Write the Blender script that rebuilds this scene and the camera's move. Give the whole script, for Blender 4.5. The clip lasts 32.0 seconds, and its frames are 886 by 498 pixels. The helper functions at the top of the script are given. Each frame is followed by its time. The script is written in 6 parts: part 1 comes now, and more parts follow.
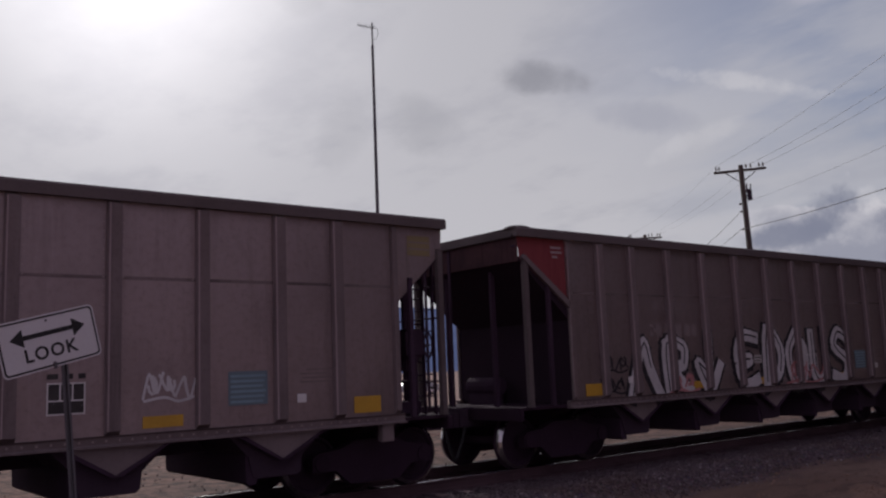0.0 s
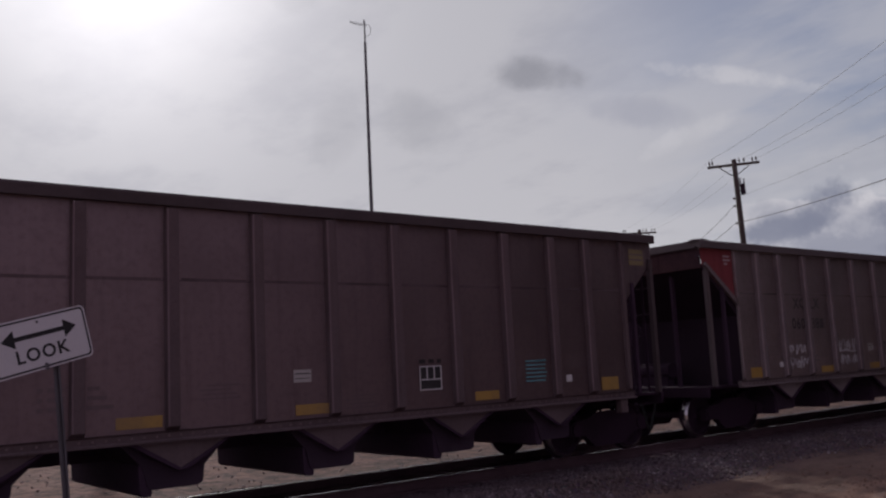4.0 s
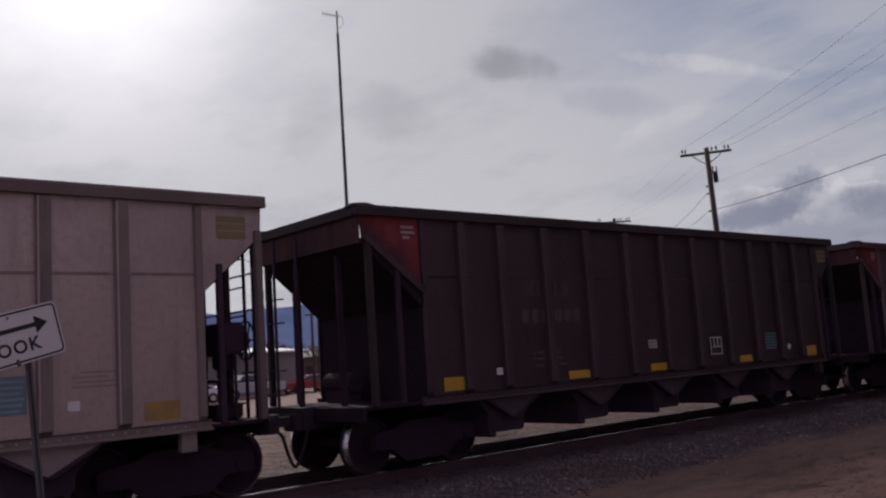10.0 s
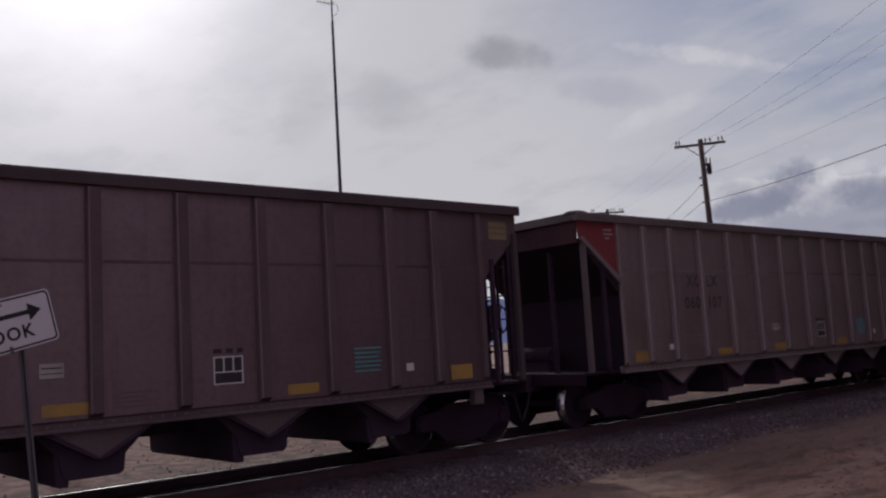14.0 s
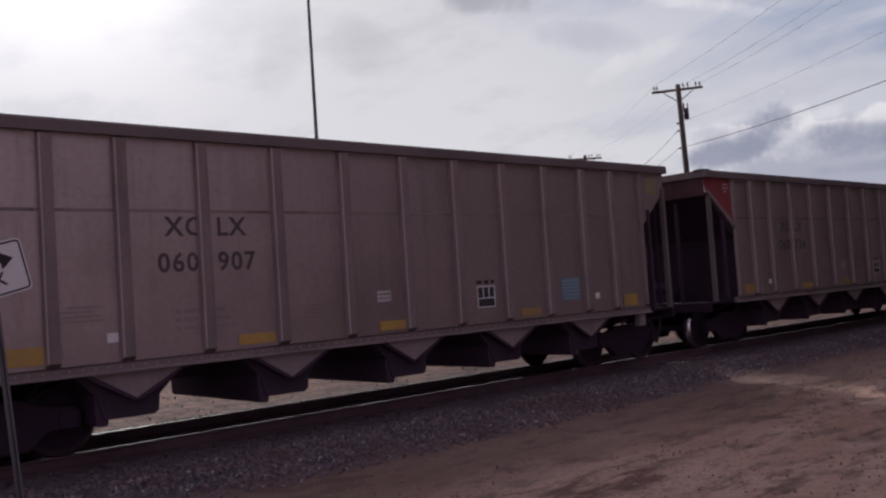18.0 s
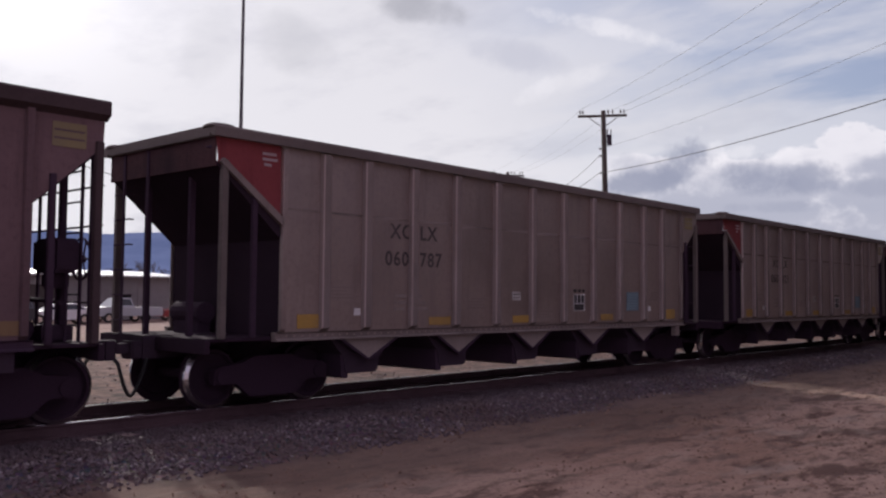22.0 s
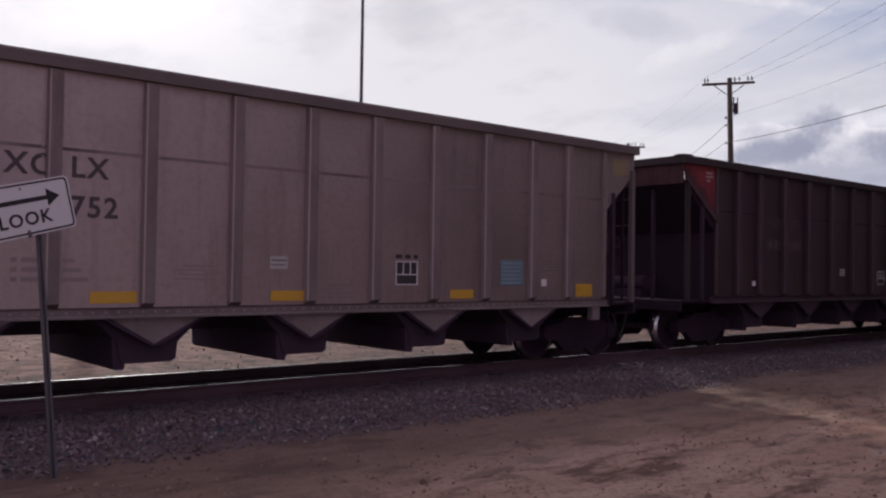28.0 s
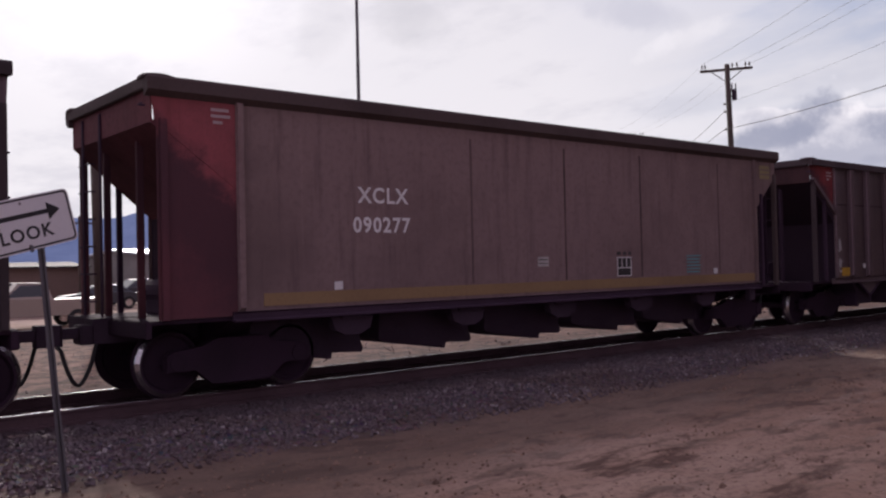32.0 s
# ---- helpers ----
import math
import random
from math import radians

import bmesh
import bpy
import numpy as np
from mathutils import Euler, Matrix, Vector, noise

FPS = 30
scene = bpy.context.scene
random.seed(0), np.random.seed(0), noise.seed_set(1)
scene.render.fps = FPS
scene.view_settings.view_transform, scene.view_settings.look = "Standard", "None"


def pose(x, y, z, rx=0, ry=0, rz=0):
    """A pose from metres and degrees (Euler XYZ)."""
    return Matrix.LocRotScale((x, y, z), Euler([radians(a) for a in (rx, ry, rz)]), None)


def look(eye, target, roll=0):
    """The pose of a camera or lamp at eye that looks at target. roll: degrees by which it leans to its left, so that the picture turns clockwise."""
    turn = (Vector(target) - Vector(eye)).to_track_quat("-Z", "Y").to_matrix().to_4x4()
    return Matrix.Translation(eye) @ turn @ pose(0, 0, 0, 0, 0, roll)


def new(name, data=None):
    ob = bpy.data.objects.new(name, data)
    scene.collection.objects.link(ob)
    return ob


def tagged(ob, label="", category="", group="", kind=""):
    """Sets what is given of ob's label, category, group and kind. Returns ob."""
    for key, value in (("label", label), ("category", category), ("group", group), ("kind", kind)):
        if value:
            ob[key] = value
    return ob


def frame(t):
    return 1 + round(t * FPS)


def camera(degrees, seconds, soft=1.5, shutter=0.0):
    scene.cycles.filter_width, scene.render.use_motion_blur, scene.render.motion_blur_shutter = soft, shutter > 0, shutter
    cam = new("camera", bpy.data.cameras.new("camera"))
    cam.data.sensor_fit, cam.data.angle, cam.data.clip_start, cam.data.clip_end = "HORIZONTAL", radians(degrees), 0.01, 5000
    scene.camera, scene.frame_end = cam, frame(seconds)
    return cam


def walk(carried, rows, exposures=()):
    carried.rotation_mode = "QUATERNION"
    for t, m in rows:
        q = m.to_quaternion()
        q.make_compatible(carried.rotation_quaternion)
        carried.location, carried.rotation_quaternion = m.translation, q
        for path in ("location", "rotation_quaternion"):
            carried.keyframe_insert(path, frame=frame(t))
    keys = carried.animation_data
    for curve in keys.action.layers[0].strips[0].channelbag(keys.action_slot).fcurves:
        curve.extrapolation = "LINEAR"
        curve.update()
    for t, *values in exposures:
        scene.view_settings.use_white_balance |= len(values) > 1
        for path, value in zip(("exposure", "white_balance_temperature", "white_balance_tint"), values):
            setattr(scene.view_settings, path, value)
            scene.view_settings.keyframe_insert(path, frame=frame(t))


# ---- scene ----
# ---------------------------------------------------------------- camera
cam = camera(53.53, 32.0, soft=2.3)
PATH = [
    (0, -0.024, 0.042, 1.702, -38.53, 7.90, 2.29),
    (0.5, -0.020, 0.041, 1.705, -38.62, 7.67, 2.30),
    (1, -0.017, 0.040, 1.707, -39.18, 7.78, 2.08),
    (1.5, -0.014, 0.038, 1.705, -39.06, 7.78, 1.95),
    (2, -0.012, 0.036, 1.703, -38.52, 7.51, 1.97),
    (2.5, -0.002, 0.032, 1.704, -38.37, 7.27, 2.49),
    (3, 0.008, 0.029, 1.704, -38.63, 7.50, 2.72),
    (3.5, 0.005, 0.018, 1.706, -38.63, 7.68, 2.77),
    (5.5, -0.009, -0.025, 1.715, -39.37, 7.46, 3.15),
    (6, -0.013, -0.036, 1.717, -38.06, 7.59, 3.14),
    (6.5, -0.020, -0.049, 1.716, -38.78, 8.14, 3.58),
    (7, -0.028, -0.062, 1.716, -39.32, 8.04, 3.75),
    (7.5, -0.021, -0.056, 1.711, -41.01, 7.61, 3.31),
    (8, -0.014, -0.049, 1.706, -40.49, 6.98, 3.34),
    (8.5, -0.008, -0.035, 1.706, -39.60, 7.07, 3.57),
    (9, -0.002, -0.022, 1.707, -39.40, 7.19, 3.53),
    (9.5, 0.004, -0.017, 1.704, -40.35, 7.02, 3.33),
    (10, 0.010, -0.012, 1.701, -40.20, 7.01, 3.77),
    (10.5, 0.012, -0.008, 1.699, -40.11, 7.11, 3.90),
    (11, 0.013, -0.003, 1.698, -39.99, 7.34, 4.05),
    (11.5, 0.008, -0.004, 1.699, -40.48, 7.19, 4.00),
    (12, 0.002, -0.006, 1.701, -40.58, 7.16, 3.83),
    (12.5, 0.000, -0.010, 1.705, -40.44, 6.53, 3.44),
    (13, -0.002, -0.013, 1.708, -40.43, 6.46, 3.51),
    (13.5, -0.004, -0.015, 1.708, -40.41, 6.31, 3.47),
    (15.5, -0.010, -0.023, 1.705, -42.06, 6.44, 3.16),
    (16, -0.012, -0.025, 1.704, -41.38, 6.13, 3.07),
    (16.5, 0.001, -0.030, 1.703, -42.86, 2.91, 3.28),
    (17, 0.013, -0.036, 1.701, -43.01, 2.25, 3.02),
    (17.5, 0.013, -0.029, 1.702, -42.42, 2.59, 3.67),
    (18, 0.012, -0.022, 1.704, -42.09, 2.74, 3.83),
    (18.5, 0.006, -0.015, 1.702, -42.48, 4.28, 2.65),
    (19, 0.001, -0.008, 1.700, -43.18, 4.67, 1.95),
    (19.5, 0.001, -0.002, 1.685, -44.95, 3.62, 1.21),
    (20, 0.001, 0.004, 1.670, -47.17, 2.73, 0.08),
    (20.5, 0.002, 0.013, 1.670, -48.73, 2.47, -0.23),
    (21, 0.003, 0.023, 1.670, -48.24, 2.52, -0.35),
    (21.5, 0.004, 0.029, 1.668, -47.88, 2.82, -0.33),
    (22, 0.004, 0.035, 1.666, -47.74, 3.09, -0.49),
    (22.5, 0.001, 0.018, 1.669, -47.51, 3.04, -0.45),
    (23, -0.002, 0.001, 1.672, -47.37, 3.02, -0.50),
    (23.5, -0.002, -0.002, 1.673, -47.27, 3.21, -0.43),
    (24, -0.003, -0.005, 1.674, -47.33, 3.32, -0.30),
    (24.5, -0.001, -0.003, 1.674, -47.28, 3.32, -0.42),
    (25, 0.002, -0.002, 1.674, -46.91, 3.16, -0.28),
    (25.5, -0.002, -0.002, 1.668, -42.62, 1.72, -0.36),
    (27.5, -0.018, -0.004, 1.642, -39.54, 1.01, -0.93),
    (28, -0.022, -0.004, 1.636, -40.08, 1.28, -0.84),
    (28.5, -0.003, 0.008, 1.640, -41.93, 1.36, -0.53),
    (29, 0.016, 0.020, 1.643, -43.04, 1.60, -0.56),
    (29.5, 0.025, 0.020, 1.653, -43.73, 1.11, 0.26),
    (30, 0.033, 0.020, 1.662, -42.47, 0.28, 1.32),
    (30.5, 0.021, 0.028, 1.659, -41.33, 0.04, 1.26),
    (31, 0.009, 0.036, 1.657, -40.21, 0.18, 1.35),
    (31.5, 0.005, 0.034, 1.655, -39.64, 0.37, 1.47),
    (32, 0.002, 0.032, 1.654, -39.83, 1.09, 1.32),
]
EXPOSURE = [(0, -0.40, 6500, 14), (3.3, -0.40, 6500, 14), (6, -0.32, 6500, 14), (13.3, -0.32, 6500, 14), (16.6, 0.06, 6550, 13), (18.5, 0.06, 6550, 13), (20.5, 0.26, 6550, 14), (22, 0.26, 6550, 14), (24, 0.19, 6550, 14), (28, 0.26, 6600, 15), (30, 0.30, 6650, 16), (32, 0.34, 6650, 16)]
walk(cam, [(t, pose(x, y, z, 90 + p, r, w)) for t, x, y, z, w, p, r in PATH], EXPOSURE)

# ---------------------------------------------------------------- plan
PITCH = 16.18          # length of one car over its couplers
TRACK_Y = 12.057       # middle of the track
GROUND = -0.40         # dirt below the rail tops
# the train's way along the track: time, metres
TRAIN = [(0, 9.97), (1, 27.48), (2, 45.00), (3, 62.49), (6, 115.07), (7, 132.46), (7.5, 141.2), (8, 150.48), (8.5, 159.15), (9, 167.36), (9.5, 176.6), (10, 185.39), (11, 202.85), (12, 220.26), (13, 237.72), (16, 290.06), (17, 307.59), (18, 325.03), (19, 342.61), (20, 360.04), (21, 377.58), (22, 395.12), (23, 412.71), (24, 430.33), (25, 447.84), (28, 500.61), (29, 518.13), (30, 535.77), (31, 553.39), (32, 570.41)]
SUN_AZ, SUN_EL = 19.0, 26.0   # from the track's normal towards the train's way; height


def heading(az, el):
    a, e = radians(az), radians(el)
    return Vector((math.sin(a) * math.cos(e), math.cos(a) * math.cos(e), math.sin(e)))


# ---------------------------------------------------------------- node helpers
def link(tree, a, b):
    tree.links.new(a, b)


def val(tree, sock, v):
    if isinstance(v, (int, float)):
        sock.default_value = v
    elif isinstance(v, (tuple, list, Vector)):
        sock.default_value = tuple(v) if len(v) == len(sock.default_value) else (*v, 1.0)
    else:
        tree.links.new(v, sock)


def m(tree, op, a, b=0.0, clamp=False):
    n = tree.nodes.new("ShaderNodeMath")
    n.operation, n.use_clamp = op, clamp
    val(tree, n.inputs[0], a)
    val(tree, n.inputs[1], b)
    return n.outputs[0]


def mixc(tree, f, a, b, mode="MIX"):
    n = tree.nodes.new("ShaderNodeMix")
    n.data_type, n.blend_type = "RGBA", mode
    val(tree, n.inputs[0], f)
    val(tree, n.inputs[6], a)
    val(tree, n.inputs[7], b)
    return n.outputs[2]


def noise_tex(tree, vec, scale, detail=4.0, rough=0.55):
    n = tree.nodes.new("ShaderNodeTexNoise")
    n.inputs["Scale"].default_value = scale
    n.inputs["Detail"].default_value = detail
    n.inputs["Roughness"].default_value = rough
    if vec is not None:
        tree.links.new(vec, n.inputs["Vector"])
    return n.outputs["Fac"]


def ramp(tree, f, lo, hi, smooth=True):
    n = tree.nodes.new("ShaderNodeMapRange")
    n.interpolation_type = "SMOOTHSTEP" if smooth else "LINEAR"
    val(tree, n.inputs[0], f)
    n.inputs[1].default_value, n.inputs[2].default_value = lo, hi
    return n.outputs[0]


def scaled(tree, vec, s, off=None):
    n = tree.nodes.new("ShaderNodeMapping")
    n.inputs["Scale"].default_value = s
    tree.links.new(vec, n.inputs["Vector"])
    if off is not None:
        tree.links.new(off, n.inputs["Location"])
    return n.outputs[0]


def dotc(tree, vec, v):
    n = tree.nodes.new("ShaderNodeVectorMath")
    n.operation = "DOT_PRODUCT"
    tree.links.new(vec, n.inputs[0])
    n.inputs[1].default_value = v
    return n.outputs["Value"]


# ---------------------------------------------------------------- sky
world = bpy.data.worlds.new("hazy_sky")
scene.world = world
world.use_nodes = True
wt = world.node_tree
wt.nodes.clear()
sky = wt.nodes.new("ShaderNodeTexSky")
sky.sky_type, sky.sun_disc = "NISHITA", False
sky.sun_elevation, sky.sun_rotation = radians(SUN_EL), radians(SUN_AZ)
direction = wt.nodes.new("ShaderNodeTexCoord").outputs["Generated"]
sun_dir = heading(SUN_AZ, SUN_EL)
near_sun = m(wt, "MAXIMUM", dotc(wt, direction, sun_dir), 0.0)
height = dotc(wt, direction, (0, 0, 1))
# thin high veil, stretched along the wind
flat = wt.nodes.new("ShaderNodeVectorMath")
flat.operation = "DIVIDE"
link(wt, direction, flat.inputs[0])
deep = wt.nodes.new("ShaderNodeCombineXYZ")
for i in range(3):
    link(wt, m(wt, "ADD", m(wt, "MAXIMUM", height, 0.0), 0.16), deep.inputs[i])
link(wt, deep.outputs[0], flat.inputs[1])
veil_n = noise_tex(wt, scaled(wt, flat.outputs[0], (0.9, 0.55, 0.4)), 1.15, 7, 0.55)
veil_fine = noise_tex(wt, scaled(wt, flat.outputs[0], (1.0, 0.45, 0.4)), 3.4, 6, 0.6)
veil = ramp(wt, m(wt, "ADD", m(wt, "MULTIPLY", veil_n, 0.75), m(wt, "MULTIPLY", veil_fine, 0.4)), 0.40, 0.68)
blue = mixc(wt, 0.4, (0.27, 0.30, 0.44), mixc(wt, 1.0, sky.outputs[0], (0.09, 0.09, 0.09), "MULTIPLY"))
pale = mixc(wt, ramp(wt, height, 0.0, 0.5), (0.665, 0.67, 0.705), (0.60, 0.607, 0.65))
grey_n = noise_tex(wt, scaled(wt, flat.outputs[0], (1.5, 1.1, 0.7)), 1.7, 6, 0.6)
pale = mixc(wt, m(wt, "MULTIPLY", ramp(wt, grey_n, 0.46, 0.68), 0.62), pale, (0.485, 0.495, 0.55))
# clear blue opens on the side away from the sun, streaked by thin cirrus
clear = ramp(wt, dotc(wt, direction, heading(84, 27)), 0.775, 0.975)
cirrus_n = noise_tex(wt, scaled(wt, flat.outputs[0], (1.9, 0.9, 0.6)), 1.7, 6, 0.55)
cirrus = ramp(wt, m(wt, "ADD", m(wt, "MULTIPLY", cirrus_n, 0.7), m(wt, "MULTIPLY", veil, 0.25)), 0.34, 0.6)
clear = m(wt, "MULTIPLY", clear, m(wt, "SUBTRACT", 1.0, m(wt, "MULTIPLY", cirrus, 0.58)), True)
colour = mixc(wt, clear, pale, blue)


def blob(col, az, el, wide, high, tone, amount, tilt=0.0, freq=17.0):
    """A single cloud at its place in the sky, with an uneven edge."""
    global colour
    d = heading(az, el)
    right = Vector((math.cos(radians(az)), -math.sin(radians(az)), 0))
    up = right.cross(d)
    up = up if up.z > 0 else -up
    r2 = right * math.cos(tilt) + up * math.sin(tilt)
    u2 = up * math.cos(tilt) - right * math.sin(tilt)
    a = m(wt, "DIVIDE", dotc(wt, direction, r2), wide)
    b = m(wt, "DIVIDE", m(wt, "SUBTRACT", dotc(wt, direction, u2), 0.0), high)
    q = m(wt, "ADD", m(wt, "MULTIPLY", a, a), m(wt, "MULTIPLY", b, b))
    front = ramp(wt, dotc(wt, direction, d), 0.8, 0.9)
    rag = m(wt, "MULTIPLY", m(wt, "SUBTRACT", noise_tex(wt, direction, freq, 6, 0.62), 0.5), 2.2 if freq < 20 else 3.8)
    f = ramp(wt, m(wt, "SUBTRACT", m(wt, "SUBTRACT", 1.0, q), rag), -0.3, 1.0 if freq < 20 else 1.1)
    f = m(wt, "MULTIPLY", m(wt, "MULTIPLY", f, front), amount)
    return mixc(wt, f, col, tone)


colour = blob(colour, 45.8, 18.5, 0.056, 0.020, (0.33, 0.34, 0.385), 0.8, -0.12)
colour = blob(colour, 37.9, 16.0, 0.045, 0.035, (0.45, 0.46, 0.50), 0.5, -0.5)
colour = blob(colour, 32.4, 15.5, 0.03, 0.05, (0.45, 0.46, 0.50), 0.3, -0.35)
colour = blob(colour, 30.0, 24.5, 0.03, 0.03, (0.45, 0.46, 0.50), 0.55, 0.3)
colour = blob(colour, 58.3, 17.0, 0.085, 0.010, (0.74, 0.745, 0.78), 0.6, -0.28, 24.0)
colour = blob(colour, 55.0, 13.6, 0.06, 0.012, (0.74, 0.745, 0.78), 0.55, 0.3, 24.0)
colour = blob(colour, 63.5, 21.5, 0.03, 0.012, (0.55, 0.56, 0.66), 0.5, 0.2)
colour = blob(colour, 52.5, 15.4, 0.055, 0.02, (0.43, 0.45, 0.53), 0.6, -0.2)
colour = blob(colour, 60.0, 12.0, 0.16, 0.06, (0.57, 0.58, 0.62), 0.4, 0.0)
# heaped clouds low over the plain on the side away from the sun
side_mask = ramp(wt, dotc(wt, direction, heading(86, 0)), 0.862, 0.898)
heap_n = noise_tex(wt, scaled(wt, direction, (1.0, 1.0, 1.9)), 9.0, 6, 0.5)
heap = m(wt, "SUBTRACT", m(wt, "ADD", m(wt, "MULTIPLY", heap_n, 0.15), 0.092), m(wt, "MAXIMUM", height, 0.0))
heap_mask = m(wt, "MULTIPLY", ramp(wt, heap, 0.0, 0.006), side_mask)
heap_shade = noise_tex(wt, scaled(wt, direction, (1.0, 1.0, 1.5)), 10.0, 6, 0.55)
rim = ramp(wt, heap, 0.004, 0.04)
heap_col = mixc(wt, m(wt, "MULTIPLY", ramp(wt, heap_shade, 0.34, 0.50), rim), (0.70, 0.70, 0.745), (0.37, 0.39, 0.475))
colour = mixc(wt, m(wt, "MULTIPLY", heap_mask, 0.88), colour, heap_col)
for az, el, wide, high, amount, tilt in ((63.1, 8.6, 0.037, 0.024, 0.95, 0.35), (60.4, 7.3, 0.042, 0.016, 0.9, 0.15), (67.2, 7.6, 0.042, 0.023, 0.85, -0.15), (70.6, 7.3, 0.034, 0.017, 0.8, 0.0),
                                         (60.3, 8.6, 0.028, 0.014, 0.4, 0.0), (73.6, 6.6, 0.03, 0.012, 0.5, 0.0), (68.0, 5.6, 0.05, 0.007, 0.4, 0.0), (78.0, 7.4, 0.04, 0.02, 0.8, 0.0)):
    colour = blob(colour, az, el, wide, high, (0.27, 0.295, 0.385), amount * 0.95, tilt, 25.0)
for az, el, wide, high, amount in ((65.1, 8.9, 0.013, 0.016, 0.6), (66.6, 9.1, 0.022, 0.008, 0.55), (69.0, 8.6, 0.02, 0.010, 0.55), (64.5, 7.0, 0.03, 0.012, 0.35)):
    colour = blob(colour, az, el, wide, high, (0.80, 0.80, 0.83), amount * 0.62, 0.0, 48.0)
# away from the sun the overcast is darker and bluer
ahead = heading(SUN_AZ, 0)
bright_side = ramp(wt, m(wt, "SUBTRACT", dotc(wt, direction, ahead), m(wt, "MULTIPLY", m(wt, "MAXIMUM", height, 0.0), 0.25)), -0.35, 0.42)
colour = mixc(wt, bright_side, mixc(wt, 1.0, colour, (0.63, 0.55, 0.70), "MULTIPLY"), colour)
glow = m(wt, "ADD", m(wt, "MULTIPLY", m(wt, "POWER", near_sun, 13.0), 0.055), m(wt, "MULTIPLY", m(wt, "POWER", near_sun, 70.0), 0.75))
glow = m(wt, "MULTIPLY", glow, m(wt, "ADD", 0.55, m(wt, "MULTIPLY", veil_n, 0.9)))
colour = mixc(wt, glow, colour, (1.0, 0.985, 0.98), "ADD")
bg = wt.nodes.new("ShaderNodeBackground")
link(wt, colour, bg.inputs[0])
bg.inputs[1].default_value = 1.0
link(wt, bg.outputs[0], wt.nodes.new("ShaderNodeOutputWorld").inputs[0])

sun_data = bpy.data.lights.new("sun", "SUN")
sun_data.energy, sun_data.angle, sun_data.color = 2.5, radians(2.6), (1.0, 0.965, 0.92)
sun_ob = new("sun", sun_data)
sun_ob.matrix_world = look(sun_dir * 50, (0, 0, 0))


# ---------------------------------------------------------------- materials
def material(name, base, rough=0.7, metal=0.0, grain=0.25, scale=6.0, dark=None, streak=0.0, dust=None, bump=0.15, stretch=(1, 1, 1), spec=0.4):
    """A weathered surface: base colour, broad stains, fine grain, streaks that run down, dust, low relief."""
    mat = bpy.data.materials.new(name)
    mat.use_nodes = True
    t = mat.node_tree
    b = t.nodes["Principled BSDF"]
    coords = t.nodes.new("ShaderNodeTexCoord").outputs["Object"]
    info = t.nodes.new("ShaderNodeObjectInfo")
    off = t.nodes.new("ShaderNodeCombineXYZ")
    link(t, m(t, "MULTIPLY", info.outputs["Random"], 40.0), off.inputs[0])
    vec = scaled(t, coords, stretch, off.outputs[0])
    broad = noise_tex(t, vec, scale * 0.12, 4, 0.6)
    fine = noise_tex(t, vec, scale * 4.0, 6, 0.65)
    low = tuple(c * 0.55 for c in base) if dark is None else dark
    col = mixc(t, m(t, "MULTIPLY", ramp(t, broad, 0.42, 0.72), grain * 2, True), base, low)
    col = mixc(t, m(t, "MULTIPLY", ramp(t, fine, 0.45, 0.75), grain * 1.3, True), col, low)
    if streak:
        run = noise_tex(t, scaled(t, coords, (2.4, 2.4, 0.22), off.outputs[0]), 1.9, 7, 0.7)
        col = mixc(t, m(t, "MULTIPLY", ramp(t, run, 0.5, 0.7), streak, True), col, tuple(c * 0.45 for c in base))
        run2 = noise_tex(t, scaled(t, coords, (9.0, 9.0, 0.3), off.outputs[0]), 1.7, 5, 0.6)
        col = mixc(t, m(t, "MULTIPLY", ramp(t, run2, 0.56, 0.72), streak * 0.5, True), col, tuple(min(1, c * 1.35) for c in base))
    if dust:
        col = mixc(t, m(t, "MULTIPLY", ramp(t, noise_tex(t, vec, scale * 0.5, 5, 0.7), 0.5, 0.68), 0.5), col, dust)
    link(t, col, b.inputs["Base Color"])
    b.inputs["Metallic"].default_value = metal
    b.inputs["Specular IOR Level"].default_value = spec
    link(t, m(t, "ADD", rough - 0.1, m(t, "MULTIPLY", fine, 0.2), True), b.inputs["Roughness"])
    if bump:
        n = t.nodes.new("ShaderNodeBump")
        n.inputs["Strength"].default_value = bump
        n.inputs["Distance"].default_value = 0.02
        link(t, fine, n.inputs["Height"])
        link(t, n.outputs[0], b.inputs["Normal"])
    return mat


TONES = {
    "light": (0.465, 0.382, 0.352), "beige": (0.412, 0.334, 0.318), "tan": (0.36, 0.288, 0.286), "brown": (0.235, 0.174, 0.178),
    "plum": (0.225, 0.162, 0.174), "dark": (0.130, 0.093, 0.103), "black": (0.042, 0.030, 0.038), "olive": (0.205, 0.142, 0.12),
    "maroon": (0.142, 0.103, 0.105), "drab": (0.24, 0.181, 0.187), "rose": (0.236, 0.166, 0.16), "russet": (0.19, 0.122, 0.13),
    "umber": (0.16, 0.115, 0.123), "sepia": (0.175, 0.130, 0.138),
}
